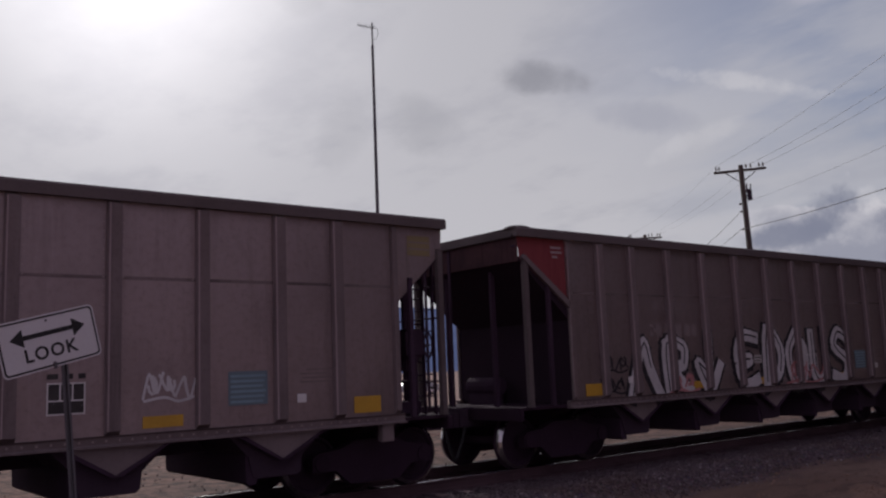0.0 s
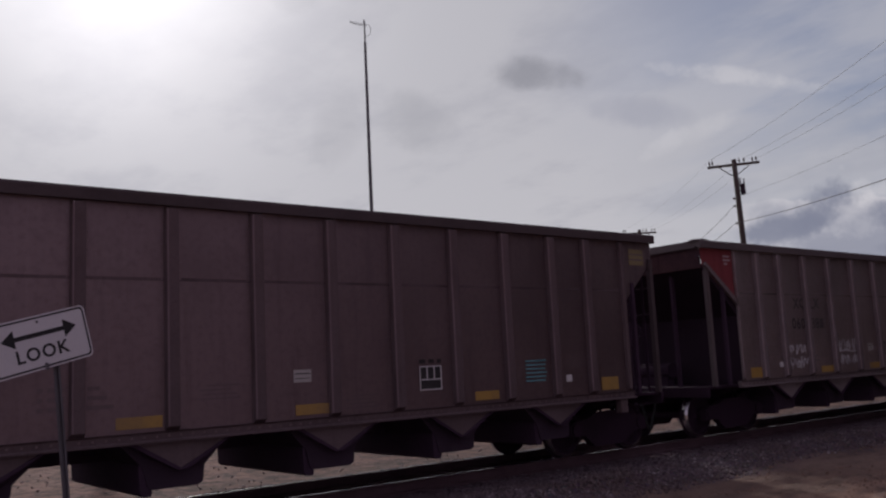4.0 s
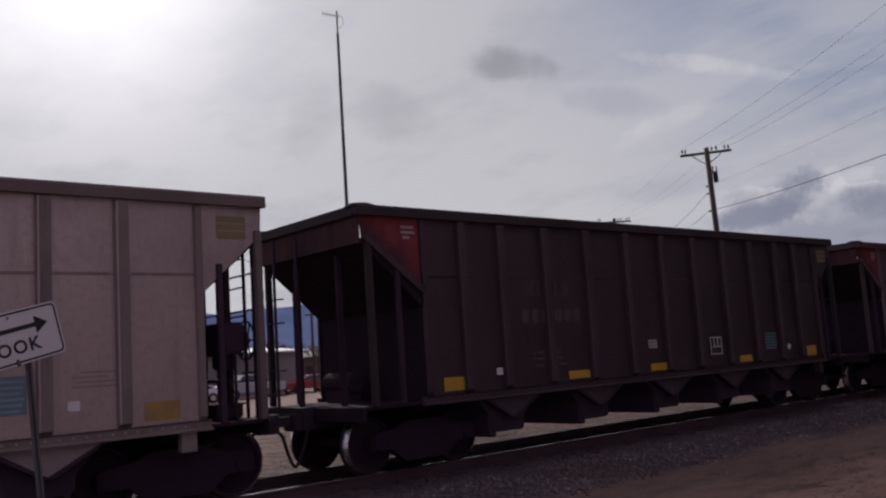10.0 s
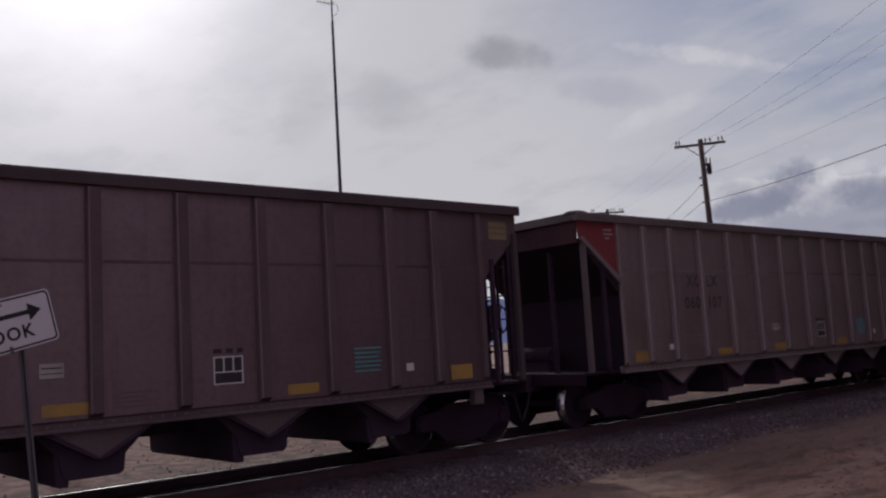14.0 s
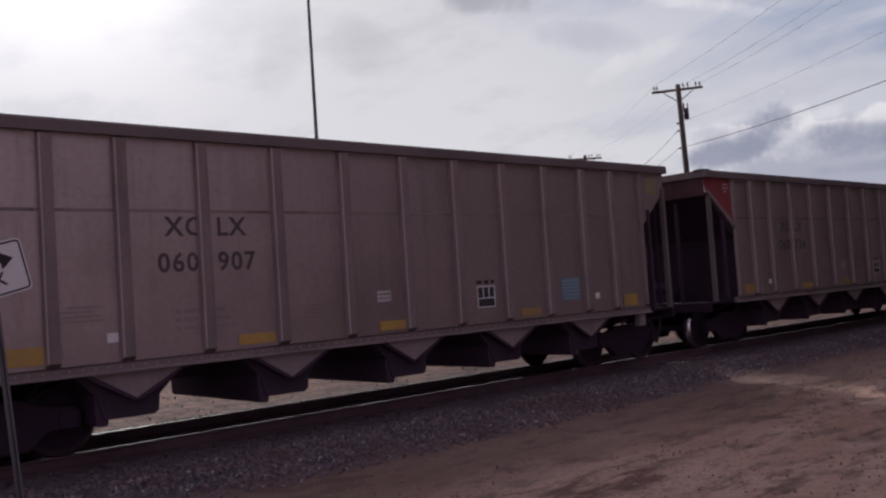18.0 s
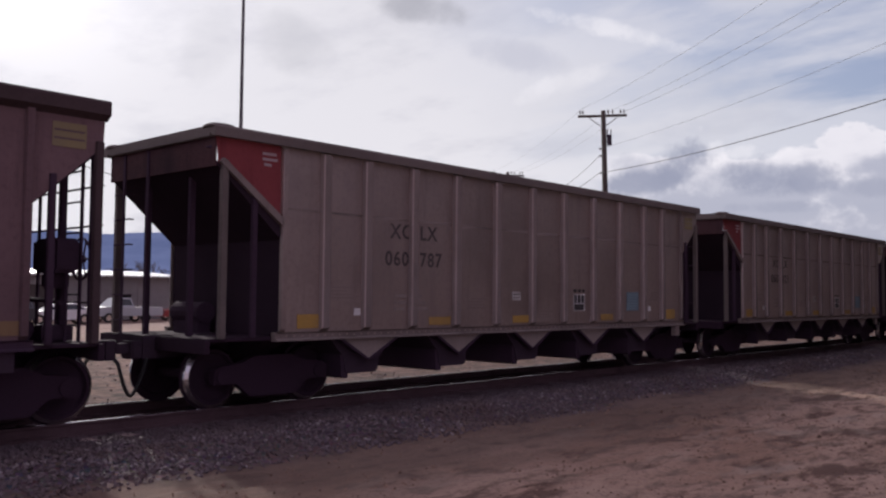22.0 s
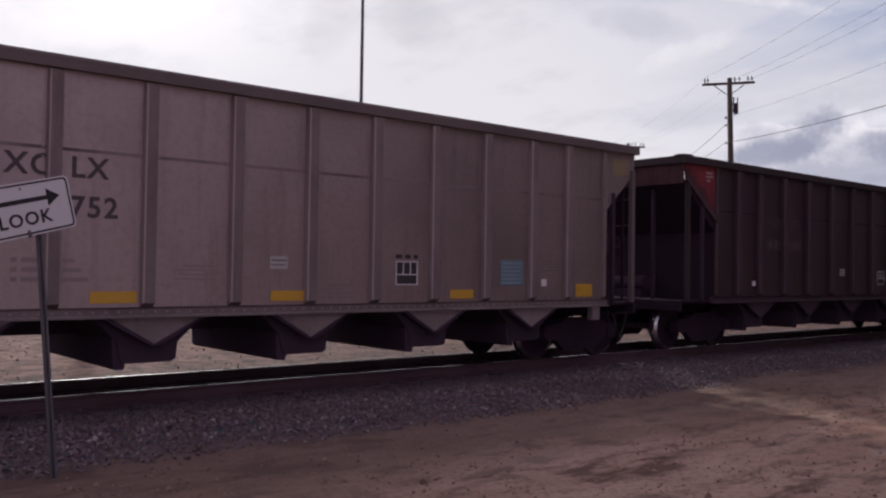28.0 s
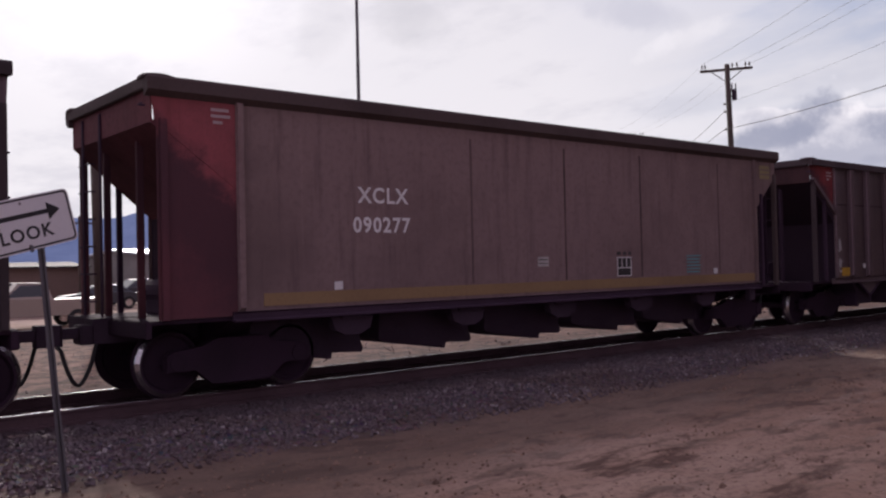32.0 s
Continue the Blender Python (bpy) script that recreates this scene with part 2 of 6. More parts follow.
# the ribbed cars are bare weathered aluminium, the others painted steel
BARE = ("light", "beige", "tan", "brown", "plum", "dark", "drab", "umber", "sepia")
BODY = {k: material("car_side_" + k, v, 0.5 if k in BARE else 0.75, 0.85 if k in BARE else 0.0, 0.26 if k in BARE else 0.36, 3.0, streak=0.3 if k in BARE else 0.5, dust=tuple(c * 0.8 for c in v), bump=0.12, spec=0.03) for k, v in TONES.items()}
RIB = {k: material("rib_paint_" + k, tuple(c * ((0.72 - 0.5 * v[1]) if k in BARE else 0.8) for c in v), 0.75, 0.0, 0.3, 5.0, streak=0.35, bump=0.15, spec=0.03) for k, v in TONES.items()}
SEAM = {k: material("seam_weld_" + k, tuple(c * 0.62 for c in v), 0.8, 0.0, 0.5, 9.0, dark=tuple(c * 0.3 for c in v), bump=0.0, spec=0.05) for k, v in TONES.items()}
# rib light and shade put into colour: darker flank, lighter narrow edge
FLANK = {k: material("shaded_flank_" + k, tuple(c * (0.64 if v[0] > 0.2 else 0.5) for c in v), 0.75, 0.0, 0.3, 6.0, streak=0.3, bump=0.1, spec=0.03) for k, v in TONES.items()}
EDGE = {k: material("lit_rib_edge_" + k, tuple(c * (1.05 if v[0] > 0.2 else 0.8) for c in v), 0.7, 0.0, 0.25, 6.0, dark=tuple(c * 0.7 for c in v), bump=0.1, spec=0.05) for k, v in TONES.items()}
CHORD = {k: material("chord_steel_" + k, tuple(c * 0.36 + 0.012 for c in v), 0.7, 0.0, 0.3, 5.0, bump=0.15, spec=0.06) for k, v in TONES.items()}
RED = material("faded_red_paint", (0.24, 0.058, 0.064), 0.6, grain=0.22, scale=4, dark=(0.14, 0.035, 0.035), streak=0.35, spec=0.06)
DEEP_RED = material("grimy_red_paint", (0.15, 0.052, 0.062), 0.7, grain=0.35, scale=4, dark=(0.07, 0.03, 0.036), streak=0.4, spec=0.06)


def sooty(name, base, dark, low, lift=0.0):
    """Paint with a diagonal fan of soot blown up from the coal bay; low: how black it stays at the foot; lift: how far up it reaches."""
    mat = material(name, base, 0.75, grain=0.3, scale=5.5, dark=dark, streak=0.5, spec=0.05)
    t = mat.node_tree
    b = t.nodes["Principled BSDF"]
    p = t.nodes.new("ShaderNodeTexCoord").outputs["Object"]
    sep = t.nodes.new("ShaderNodeSeparateXYZ")
    link(t, p, sep.inputs[0])
    reach = m(t, "ADD", sep.outputs[2], m(t, "MULTIPLY", sep.outputs[0], 0.8))
    reach = m(t, "ADD", reach, m(t, "MULTIPLY", m(t, "SUBTRACT", noise_tex(t, p, 2.2, 7, 0.68), 0.5), 1.3))
    upper = ramp(t, reach, 3.85 + lift, 3.3 + lift)
    soot = m(t, "ADD", m(t, "MULTIPLY", m(t, "MULTIPLY", upper, ramp(t, reach, 1.7, 2.5)), max(0.0, 0.86 - low)), m(t, "MULTIPLY", upper, low))
    link(t, mixc(t, soot, b.inputs["Base Color"].links[0].from_socket, (0.056, 0.035, 0.044)), b.inputs["Base Color"])
    return mat


SOOTY_RED = sooty("soot_streaked_red_paint", (0.31, 0.088, 0.098), (0.14, 0.055, 0.06), 0.7)
BLACKENED_RED = sooty("soot_blackened_red_paint", (0.27, 0.052, 0.056), (0.15, 0.034, 0.036), 0.97)
SMOKED_RED = sooty("smoke_stained_red_paint", (0.25, 0.056, 0.06), (0.13, 0.034, 0.036), 0.8, 0.42)
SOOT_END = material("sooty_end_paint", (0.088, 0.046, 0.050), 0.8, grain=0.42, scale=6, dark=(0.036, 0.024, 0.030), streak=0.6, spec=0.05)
GRIME = material("coal_grime", (0.066, 0.041, 0.063), 0.9, grain=0.3, scale=5, bump=0.2, spec=0.06)
UNDER = material("under_frame_dirt", (0.061, 0.041, 0.058), 0.9, grain=0.3, scale=6, bump=0.2, dust=(0.062, 0.044, 0.058), spec=0.06)
# darker than the grime, for the recessed faces of the car ends
NEAR_BLACK = material("near_black_end_bay", (0.042, 0.027, 0.039), 0.92, grain=0.35, scale=5, dark=(0.03, 0.02, 0.028), bump=0.2, spec=0.04)
TRUCK = material("oily_truck_iron", (0.045, 0.026, 0.041), 0.9, grain=0.35, scale=7, dark=(0.03, 0.02, 0.027), bump=0.25, spec=0.06)
CHUTE = {k: material("chute_plate_" + k, tuple(c * 0.66 for c in v), 0.65, grain=0.3, scale=5, streak=0.3, spec=0.06) for k, v in TONES.items()}
STEEL = material("worn_steel", (0.62, 0.60, 0.60), 0.24, 1.0, 0.15, 8, bump=0.03)
RAIL_SIDE = material("rusty_rail", (0.105, 0.066, 0.072), 0.8, 0.0, 0.3, 10, spec=0.05)
RAIL_TOP = material("polished_rail_head", (0.62, 0.60, 0.60), 0.22, 1.0, 0.1, 10, bump=0.03)
YELLOW = material("yellow_reflector", (0.60, 0.345, 0.04), 0.5, grain=0.25, scale=12, bump=0.05)
OLD_YELLOW = material("dirty_yellow_reflector", (0.44, 0.27, 0.065), 0.6, grain=0.38, scale=8, dark=(0.22, 0.15, 0.085), bump=0.1)
HAZARD = material("dirty_yellow_decal", (0.25, 0.20, 0.095), 0.7, grain=0.4, scale=7, dark=(0.20, 0.16, 0.10), bump=0.05)
STRIPE = material("faded_ochre_stripe", (0.27, 0.175, 0.085), 0.6, grain=0.35, scale=4, dark=(0.18, 0.11, 0.06))
CARD = material("yellowed_placard", (0.46, 0.43, 0.40), 0.65, grain=0.3, scale=12, bump=0.05)
FADED = material("faded_white_print", (0.40, 0.31, 0.31), 0.7, grain=0.3, scale=14, bump=0.05)
WHITE = material("white_decal", (0.72, 0.70, 0.68), 0.6, grain=0.15, scale=10, bump=0.05)
SPRAY = material("white_spray_paint", (0.60, 0.58, 0.58), 0.7, grain=0.25, scale=14, dark=(0.35, 0.33, 0.33), bump=0.05)
SPRAY_DARK = material("black_spray_paint", (0.03, 0.028, 0.032), 0.6, grain=0.25, scale=14, bump=0.05)
SPRAY_PINK = material("pink_spray_paint", (0.5, 0.22, 0.22), 0.6, grain=0.25, scale=14, bump=0.05)
TEAL_FIELD = material("teal_field", (0.145, 0.205, 0.235), 0.6, grain=0.25, scale=9, dark=(0.16, 0.18, 0.2), bump=0.05)
TEAL_LINE = material("pale_teal_print", (0.23, 0.35, 0.40), 0.6, grain=0.25, scale=14, bump=0.05)
TEAL = material("teal_stencil", (0.12, 0.29, 0.31), 0.6, grain=0.2, scale=14, bump=0.05)
SKYBLUE = material("pale_blue_decal", (0.22, 0.42, 0.62), 0.6, grain=0.2, scale=14, bump=0.05)
INK = material("stencil_black", (0.03, 0.027, 0.028), 0.65, grain=0.2, scale=16, dark=(0.09, 0.08, 0.075), bump=0.05)
INK_FAINT = {k: material("worn_stencil_" + k, tuple(c * (0.45 if k == "drab" else 0.68) for c in v), 0.65, grain=0.2, scale=16, bump=0.05) for k, v in TONES.items()}
NUMBER_INK = material("weathered_number_paint", (0.068, 0.055, 0.056), 0.7, grain=0.35, scale=11, dark=(0.13, 0.105, 0.1), bump=0.05)
PATCH = material("grey_repaint_patch", (0.33, 0.30, 0.29), 0.6, grain=0.2, scale=6, bump=0.05)
RUST_INK = material("rust_red_stencil", (0.13, 0.05, 0.045), 0.6, grain=0.2, scale=12, bump=0.05)
WOOD = material("weathered_pole_wood", (0.085, 0.062, 0.052), 0.85, grain=0.35, scale=8, stretch=(4, 4, 0.5), bump=0.4)
TIE = material("creosote_tie", (0.135, 0.095, 0.105), 0.95, grain=0.4, scale=8, stretch=(4, 0.6, 4), bump=0.5, spec=0.0)
GALV = material("galvanized_steel", (0.125, 0.118, 0.128), 0.6, 0.2, 0.25, 9)
SIGN_WHITE = material("sign_sheeting", (0.66, 0.65, 0.66), 0.45, grain=0.12, scale=7, dark=(0.42, 0.40, 0.40), bump=0.03)
SIGN_BLACK = material("sign_black", (0.018, 0.017, 0.019), 0.5, grain=0.1, scale=9, bump=0.02)
WIRE = material("wire_black", (0.03, 0.03, 0.032), 0.5, 0.2, 0.1, 9, bump=0.0)
CERAMIC = material("brown_insulator", (0.06, 0.035, 0.028), 0.3, grain=0.1, scale=9, bump=0.0)
CONCRETE = material("pale_wall_panels", (0.25, 0.225, 0.22), 0.8, grain=0.2, scale=1.2, bump=0.1)
METAL_ROOF = material("bright_metal_roof", (0.75, 0.75, 0.77), 0.28, 0.85, 0.12, 2, bump=0.05)
BROWN_WALL = material("brown_clay_wall", (0.20, 0.135, 0.11), 0.85, grain=0.25, scale=1.4, bump=0.2)
DARK_ROOF = material("dark_roofing", (0.07, 0.055, 0.05), 0.8, grain=0.3, scale=2, bump=0.2)
GLASS_DARK = material("dark_window_glass", (0.02, 0.022, 0.026), 0.08, grain=0.0, bump=0.0, spec=0.7)
RUBBER = material("tyre_rubber", (0.025, 0.025, 0.026), 0.85, grain=0.2, scale=12)
CHROME = material("bright_trim", (0.7, 0.7, 0.72), 0.15, 1.0, 0.05, 9, bump=0.0)
PAINTS = {n: material("vehicle_paint_" + n, c, 0.3, 0.0, 0.06, 3, bump=0.0, spec=0.6) for n, c in
          (("white", (0.74, 0.73, 0.72)), ("dark", (0.04, 0.042, 0.05)), ("silver", (0.42, 0.43, 0.45)), ("red", (0.30, 0.04, 0.04)), ("tan", (0.40, 0.33, 0.27)))}
BARK = material("bare_bark", (0.12, 0.09, 0.075), 0.9, grain=0.3, scale=6, bump=0.3)


def ground_material():
    mat = bpy.data.materials.new("dirt_and_ballast_ground")
    mat.use_nodes = True
    t = mat.node_tree
    b = t.nodes["Principled BSDF"]
    p = t.nodes.new("ShaderNodeTexCoord").outputs["Object"]
    sep = t.nodes.new("ShaderNodeSeparateXYZ")
    link(t, p, sep.inputs[0])
    wob = noise_tex(t, p, 0.7, 5, 0.6)
    # damp brown dirt, dry sand, trampled darker lumps, small stones
    broad = noise_tex(t, scaled(t, p, (0.35, 0.9, 1)), 0.55, 5, 0.6)
    mid = noise_tex(t, scaled(t, p, (0.55, 1.3, 1)), 2.3, 6, 0.65)
    fine = noise_tex(t, p, 16.0, 6, 0.7)
    col = mixc(t, ramp(t, broad, 0.35, 0.66), (0.30, 0.180, 0.132), (0.43, 0.285, 0.222))
    col = mixc(t, m(t, "MULTIPLY", ramp(t, mid, 0.48, 0.64), 0.72), col, (0.135, 0.092, 0.075))
    col = mixc(t, m(t, "MULTIPLY", ramp(t, fine, 0.47, 0.66), 0.55), col, (0.12, 0.082, 0.068))
    clod = noise_tex(t, scaled(t, p, (0.5, 1.25, 1)), 1.05, 8, 0.66)
    col = mixc(t, m(t, "MULTIPLY", ramp(t, clod, 0.53, 0.62), 0.9), col, (0.115, 0.066, 0.052))
    pale = noise_tex(t, scaled(t, p, (0.5, 1.0, 1)), 1.1, 5, 0.65)
    col = mixc(t, m(t, "MULTIPLY", ramp(t, pale, 0.55, 0.72), 0.5), col, (0.43, 0.335, 0.275))
    # dark muddy strip along the foot of the ballast
    mud_n = noise_tex(t, scaled(t, p, (0.5, 1.0, 1)), 1.7, 7, 0.7)
    foot = m(t, "ADD", m(t, "ABSOLUTE", m(t, "SUBTRACT", sep.outputs[1], 12.057)), m(t, "MULTIPLY", m(t, "SUBTRACT", mud_n, 0.5), 2.4))
    col = mixc(t, m(t, "MULTIPLY", ramp(t, foot, 6.6, 4.0), 0.7), col, (0.12, 0.085, 0.07))
    # grey stone dust of the track bed
    dist = m(t, "ABSOLUTE", m(t, "SUBTRACT", sep.outputs[1], 12.057))
    bed = ramp(t, m(t, "ADD", dist, m(t, "MULTIPLY", m(t, "SUBTRACT", wob, 0.5), 1.3)), 3.5, 2.7)
    vor = t.nodes.new("ShaderNodeTexVoronoi")
    vor.inputs["Scale"].default_value = 17.0
    link(t, p, vor.inputs["Vector"])
    stone = mixc(t, ramp(t, noise_tex(t, p, 9.0, 4, 0.6), 0.35, 0.65), (0.09, 0.066, 0.074), (0.155, 0.120, 0.128))
    stone = mixc(t, 0.5, stone, mixc(t, 1.0, stone, vor.outputs["Color"], "MULTIPLY"))
    col = mixc(t, bed, col, stone)
    # one purplish brown tone between the rails, with an uneven edge
    gauge_band = ramp(t, m(t, "ADD", dist, m(t, "MULTIPLY", m(t, "SUBTRACT", wob, 0.5), 0.5)), 1.75, 1.2)
    col = mixc(t, m(t, "MULTIPLY", gauge_band, 0.85), col, (0.12, 0.088, 0.10))
    # reddish, paler earth past the track
    past = m(t, "MULTIPLY", ramp(t, sep.outputs[1], 15.0, 16.5), ramp(t, mid, 0.62, 0.4))
    col = mixc(t, m(t, "MULTIPLY", past, 0.6), col, (0.27, 0.19, 0.18))
    col = mixc(t, m(t, "MULTIPLY", ramp(t, sep.outputs[1], 13.5, 15.0), ramp(t, sep.outputs[1], 37.0, 27.0)), col, mixc(t, 1.0, col, mixc(t, ramp(t, noise_tex(t, scaled(t, p, (1.0, 0.6, 1)), 3.4, 8, 0.8), 0.38, 0.6), (0.16, 0.13, 0.13), (0.66, 0.53, 0.50)), "MULTIPLY"))
    link(t, col, b.inputs["Base Color"])
    b.inputs["Roughness"].default_value = 0.95
    b.inputs["Specular IOR Level"].default_value = 0.15
    n = t.nodes.new("ShaderNodeBump")
    n.inputs["Strength"].default_value, n.inputs["Distance"].default_value = 0.7, 0.05
    link(t, m(t, "ADD", m(t, "MULTIPLY", mid, 0.7), m(t, "MULTIPLY", fine, 0.45)), n.inputs["Height"])
    link(t, n.outputs[0], b.inputs["Normal"])
    return mat


def stone_material():
    mat = bpy.data.materials.new("crushed_grey_ballast")
    mat.use_nodes = True
    t = mat.node_tree
    b = t.nodes["Principled BSDF"]
    isl = t.nodes.new("ShaderNodeNewGeometry").outputs["Random Per Island"]
    p = t.nodes.new("ShaderNodeTexCoord").outputs["Object"]
    col = mixc(t, isl, (0.095, 0.070, 0.078), (0.195, 0.150, 0.158))
    col = mixc(t, ramp(t, isl, 0.94, 0.97), col, (0.33, 0.29, 0.285))
    col = mixc(t, m(t, "MULTIPLY", ramp(t, noise_tex(t, p, 0.9, 4), 0.4, 0.65), 0.7), col, (0.12, 0.078, 0.068))
    # shade on the shoulder beside the rails, painted as a darker stone tone
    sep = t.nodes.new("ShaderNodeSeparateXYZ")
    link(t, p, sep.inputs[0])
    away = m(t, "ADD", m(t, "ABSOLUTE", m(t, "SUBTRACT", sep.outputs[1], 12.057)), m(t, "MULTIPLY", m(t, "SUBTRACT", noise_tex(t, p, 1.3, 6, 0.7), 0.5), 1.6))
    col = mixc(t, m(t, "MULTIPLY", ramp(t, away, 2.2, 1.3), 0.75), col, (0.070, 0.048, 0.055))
    link(t, col, b.inputs["Base Color"])
    b.inputs["Roughness"].default_value = 0.85
    return mat


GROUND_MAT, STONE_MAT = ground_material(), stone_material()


# ---------------------------------------------------------------- mesh helpers
class Shape:
    """Collects solids into one mesh."""

    def __init__(self):
        self.v, self.f = [], []

    def add(self, verts, faces):
        o = len(self.v)
        self.v += [tuple(p) for p in verts]
        self.f += [tuple(i + o for i in f) for f in faces]
        return self

    def box(self, x0, x1, y0, y1, z0, z1, bev=0.0):
        if bev <= 0:
            return self.add([(x, y, z) for x in (x0, x1) for y in (y0, y1) for z in (z0, z1)],
                            [(0, 1, 3, 2), (4, 6, 7, 5), (0, 4, 5, 1), (2, 3, 7, 6), (0, 2, 6, 4), (1, 5, 7, 3)])
        bm = bmesh.new()
        bmesh.ops.create_cube(bm, size=1, matrix=Matrix.LocRotScale(((x0 + x1) / 2, (y0 + y1) / 2, (z0 + z1) / 2), None, (x1 - x0, y1 - y0, z1 - z0)))
        bmesh.ops.bevel(bm, geom=bm.edges[:], offset=bev, segments=2, affect="EDGES")
        return self.take(bm)

    def take(self, bm):
        bm.verts.index_update()
        self.add([p.co for p in bm.verts], [[p.index for p in f.verts] for f in bm.faces])
        bm.free()
        return self

    def prism(self, poly, a, b, axis="y"):
        """A polygon swept from a to b along an axis; its points are in the other two, in order."""
        put = {"x": lambda p, s: (s, p[0], p[1]), "y": lambda p, s: (p[0], s, p[1]), "z": lambda p, s: (p[0], p[1], s)}[axis]
        n = len(poly)
        return self.add([put(p, a) for p in poly] + [put(p, b) for p in poly],
                        [tuple(range(n)), tuple(range(2 * n - 1, n - 1, -1))] + [(i, (i + 1) % n, n + (i + 1) % n, n + i) for i in range(n)])

    def rod(self, p, q, r, n=8, r2=None):
        p, q = Vector(p), Vector(q)
        r2 = r if r2 is None else r2
        d = (q - p).normalized()
        u = d.orthogonal().normalized()
        w = d.cross(u)
        ring = [u * math.cos(2 * math.pi * i / n) + w * math.sin(2 * math.pi * i / n) for i in range(n)]
        return self.add([p + c * r for c in ring] + [q + c * r2 for c in ring],
                        [tuple(range(n - 1, -1, -1)), tuple(range(n, 2 * n))] + [(i, (i + 1) % n, n + (i + 1) % n, n + i) for i in range(n)])

    def tube(self, pts, r, n=6):
        """A round bar swept along points."""
        pts = [Vector(p) for p in pts]
        v, f = [], []
        u = None
        for i, p in enumerate(pts):
            d = (pts[min(i + 1, len(pts) - 1)] - pts[max(i - 1, 0)]).normalized()
            u = d.orthogonal().normalized() if u is None else (u - d * u.dot(d)).normalized()
            w = d.cross(u)
            v += [p + (u * math.cos(2 * math.pi * k / n) + w * math.sin(2 * math.pi * k / n)) * r for k in range(n)]
            if i:
                f += [((i - 1) * n + k, (i - 1) * n + (k + 1) % n, i * n + (k + 1) % n, i * n + k) for k in range(n)]
        m_ = len(pts) * n
        f += [tuple(range(n - 1, -1, -1)), tuple(range(m_ - n, m_))]
        return self.add(v, f)

    def mesh(self, name, mat=None, smooth=False):
        me = bpy.data.meshes.new(name)
        me.from_pydata(self.v, [], self.f)
        bm = bmesh.new()
        bm.from_mesh(me)
        bmesh.ops.recalc_face_normals(bm, faces=bm.faces)
        bm.to_mesh(me)
        bm.free()
        if smooth:
            me.polygons.foreach_set("use_smooth", [True] * len(me.polygons))
        if mat:
            me.materials.append(mat)
        return me


def part(name, mesh, parent, mat=None, label="", at=None):
    """Links a mesh as one object under a thing or part, with its own material on the object."""
    ob = new(name, mesh)
    ob.parent = parent
    if mat:
        if not mesh.materials:
            mesh.materials.append(mat)
        ob.material_slots[0].link = "OBJECT"
        ob.material_slots[0].material = mat
    if at is not None:
        ob.matrix_basis = at
    if label:
        tagged(ob, label)
    return ob


def thing(name, label, category, group="", kind="", at=None):
    ob = new(name)
    ob.empty_display_size = 0.3
    if at is not None:
        ob.matrix_basis = at
    return tagged(ob, label, category, group, kind)


GLYPHS = {}


def letters(text, size):
    """The mesh of a line of letters, flat, facing -y, its lower left at the origin. '_' is a plain bar."""
    key = (text, size)
    if key not in GLYPHS:
        shape = Shape()
        x = 0.0
        for run in text.replace("_", " _ ").split(" "):
            if run == "":
                continue
            if run == "_":
                shape.add([(x, 0, 0.0), (x + size * 0.5, 0, 0.0), (x + size * 0.5, 0, size * 0.68), (x, 0, size * 0.68)], [(0, 1, 2, 3)])
                x += size * 0.72
                continue
            c = bpy.data.curves.new("lettering", "FONT")
            c.body, c.size, c.offset, c.space_character, c.resolution_u = run, size, size * 0.024, 1.14, 3
            tmp = new("lettering_source", c)
            me = bpy.data.meshes.new_from_object(tmp.evaluated_get(bpy.context.evaluated_depsgraph_get()))
            shape.add([(v.co.x + x, 0, v.co.y) for v in me.vertices], [tuple(p.vertices) for p in me.polygons])
            x += max([v.co.x for v in me.vertices] + [0]) + size * 0.1
            bpy.data.objects.remove(tmp)
            bpy.data.meshes.remove(me)
        GLYPHS[key] = shape.mesh("lettering")
    return GLYPHS[key]


def ribbon(shape, pts, w, y=0.0):
    """A flat painted stroke through points in x, z."""
    for (x0, z0), (x1, z1) in zip(pts, pts[1:]):
        d = Vector((x1 - x0, z1 - z0))
        if d.length < 1e-4:
            continue
        n = Vector((-d.y, d.x)).normalized() * w / 2
        e = d.normalized() * w * 0.4
        shape.add([(x0 - e.x + n.x, y, z0 - e.y + n.y), (x1 + e.x + n.x, y, z1 + e.y + n.y), (x1 + e.x - n.x, y, z1 + e.y - n.y), (x0 - e.x - n.x, y, z0 - e.y - n.y)], [(0, 1, 2, 3)])
        y -= 0.00004
    return y


def curved(pts, steps=5):
    """Points on a smooth line through the given ones."""
    pts = [Vector(p) for p in pts]
    out = []
    for i in range(len(pts) - 1):
        a, b, c, d = pts[max(i - 1, 0)], pts[i], pts[i + 1], pts[min(i + 2, len(pts) - 1)]
        for k in range(steps):
            u = k / steps
            out.append(0.5 * (2 * b + (c - a) * u + (2 * a - 5 * b + 4 * c - d) * u * u + (3 * b - a - 3 * c + d) * u ** 3))
    return out + [pts[-1]]


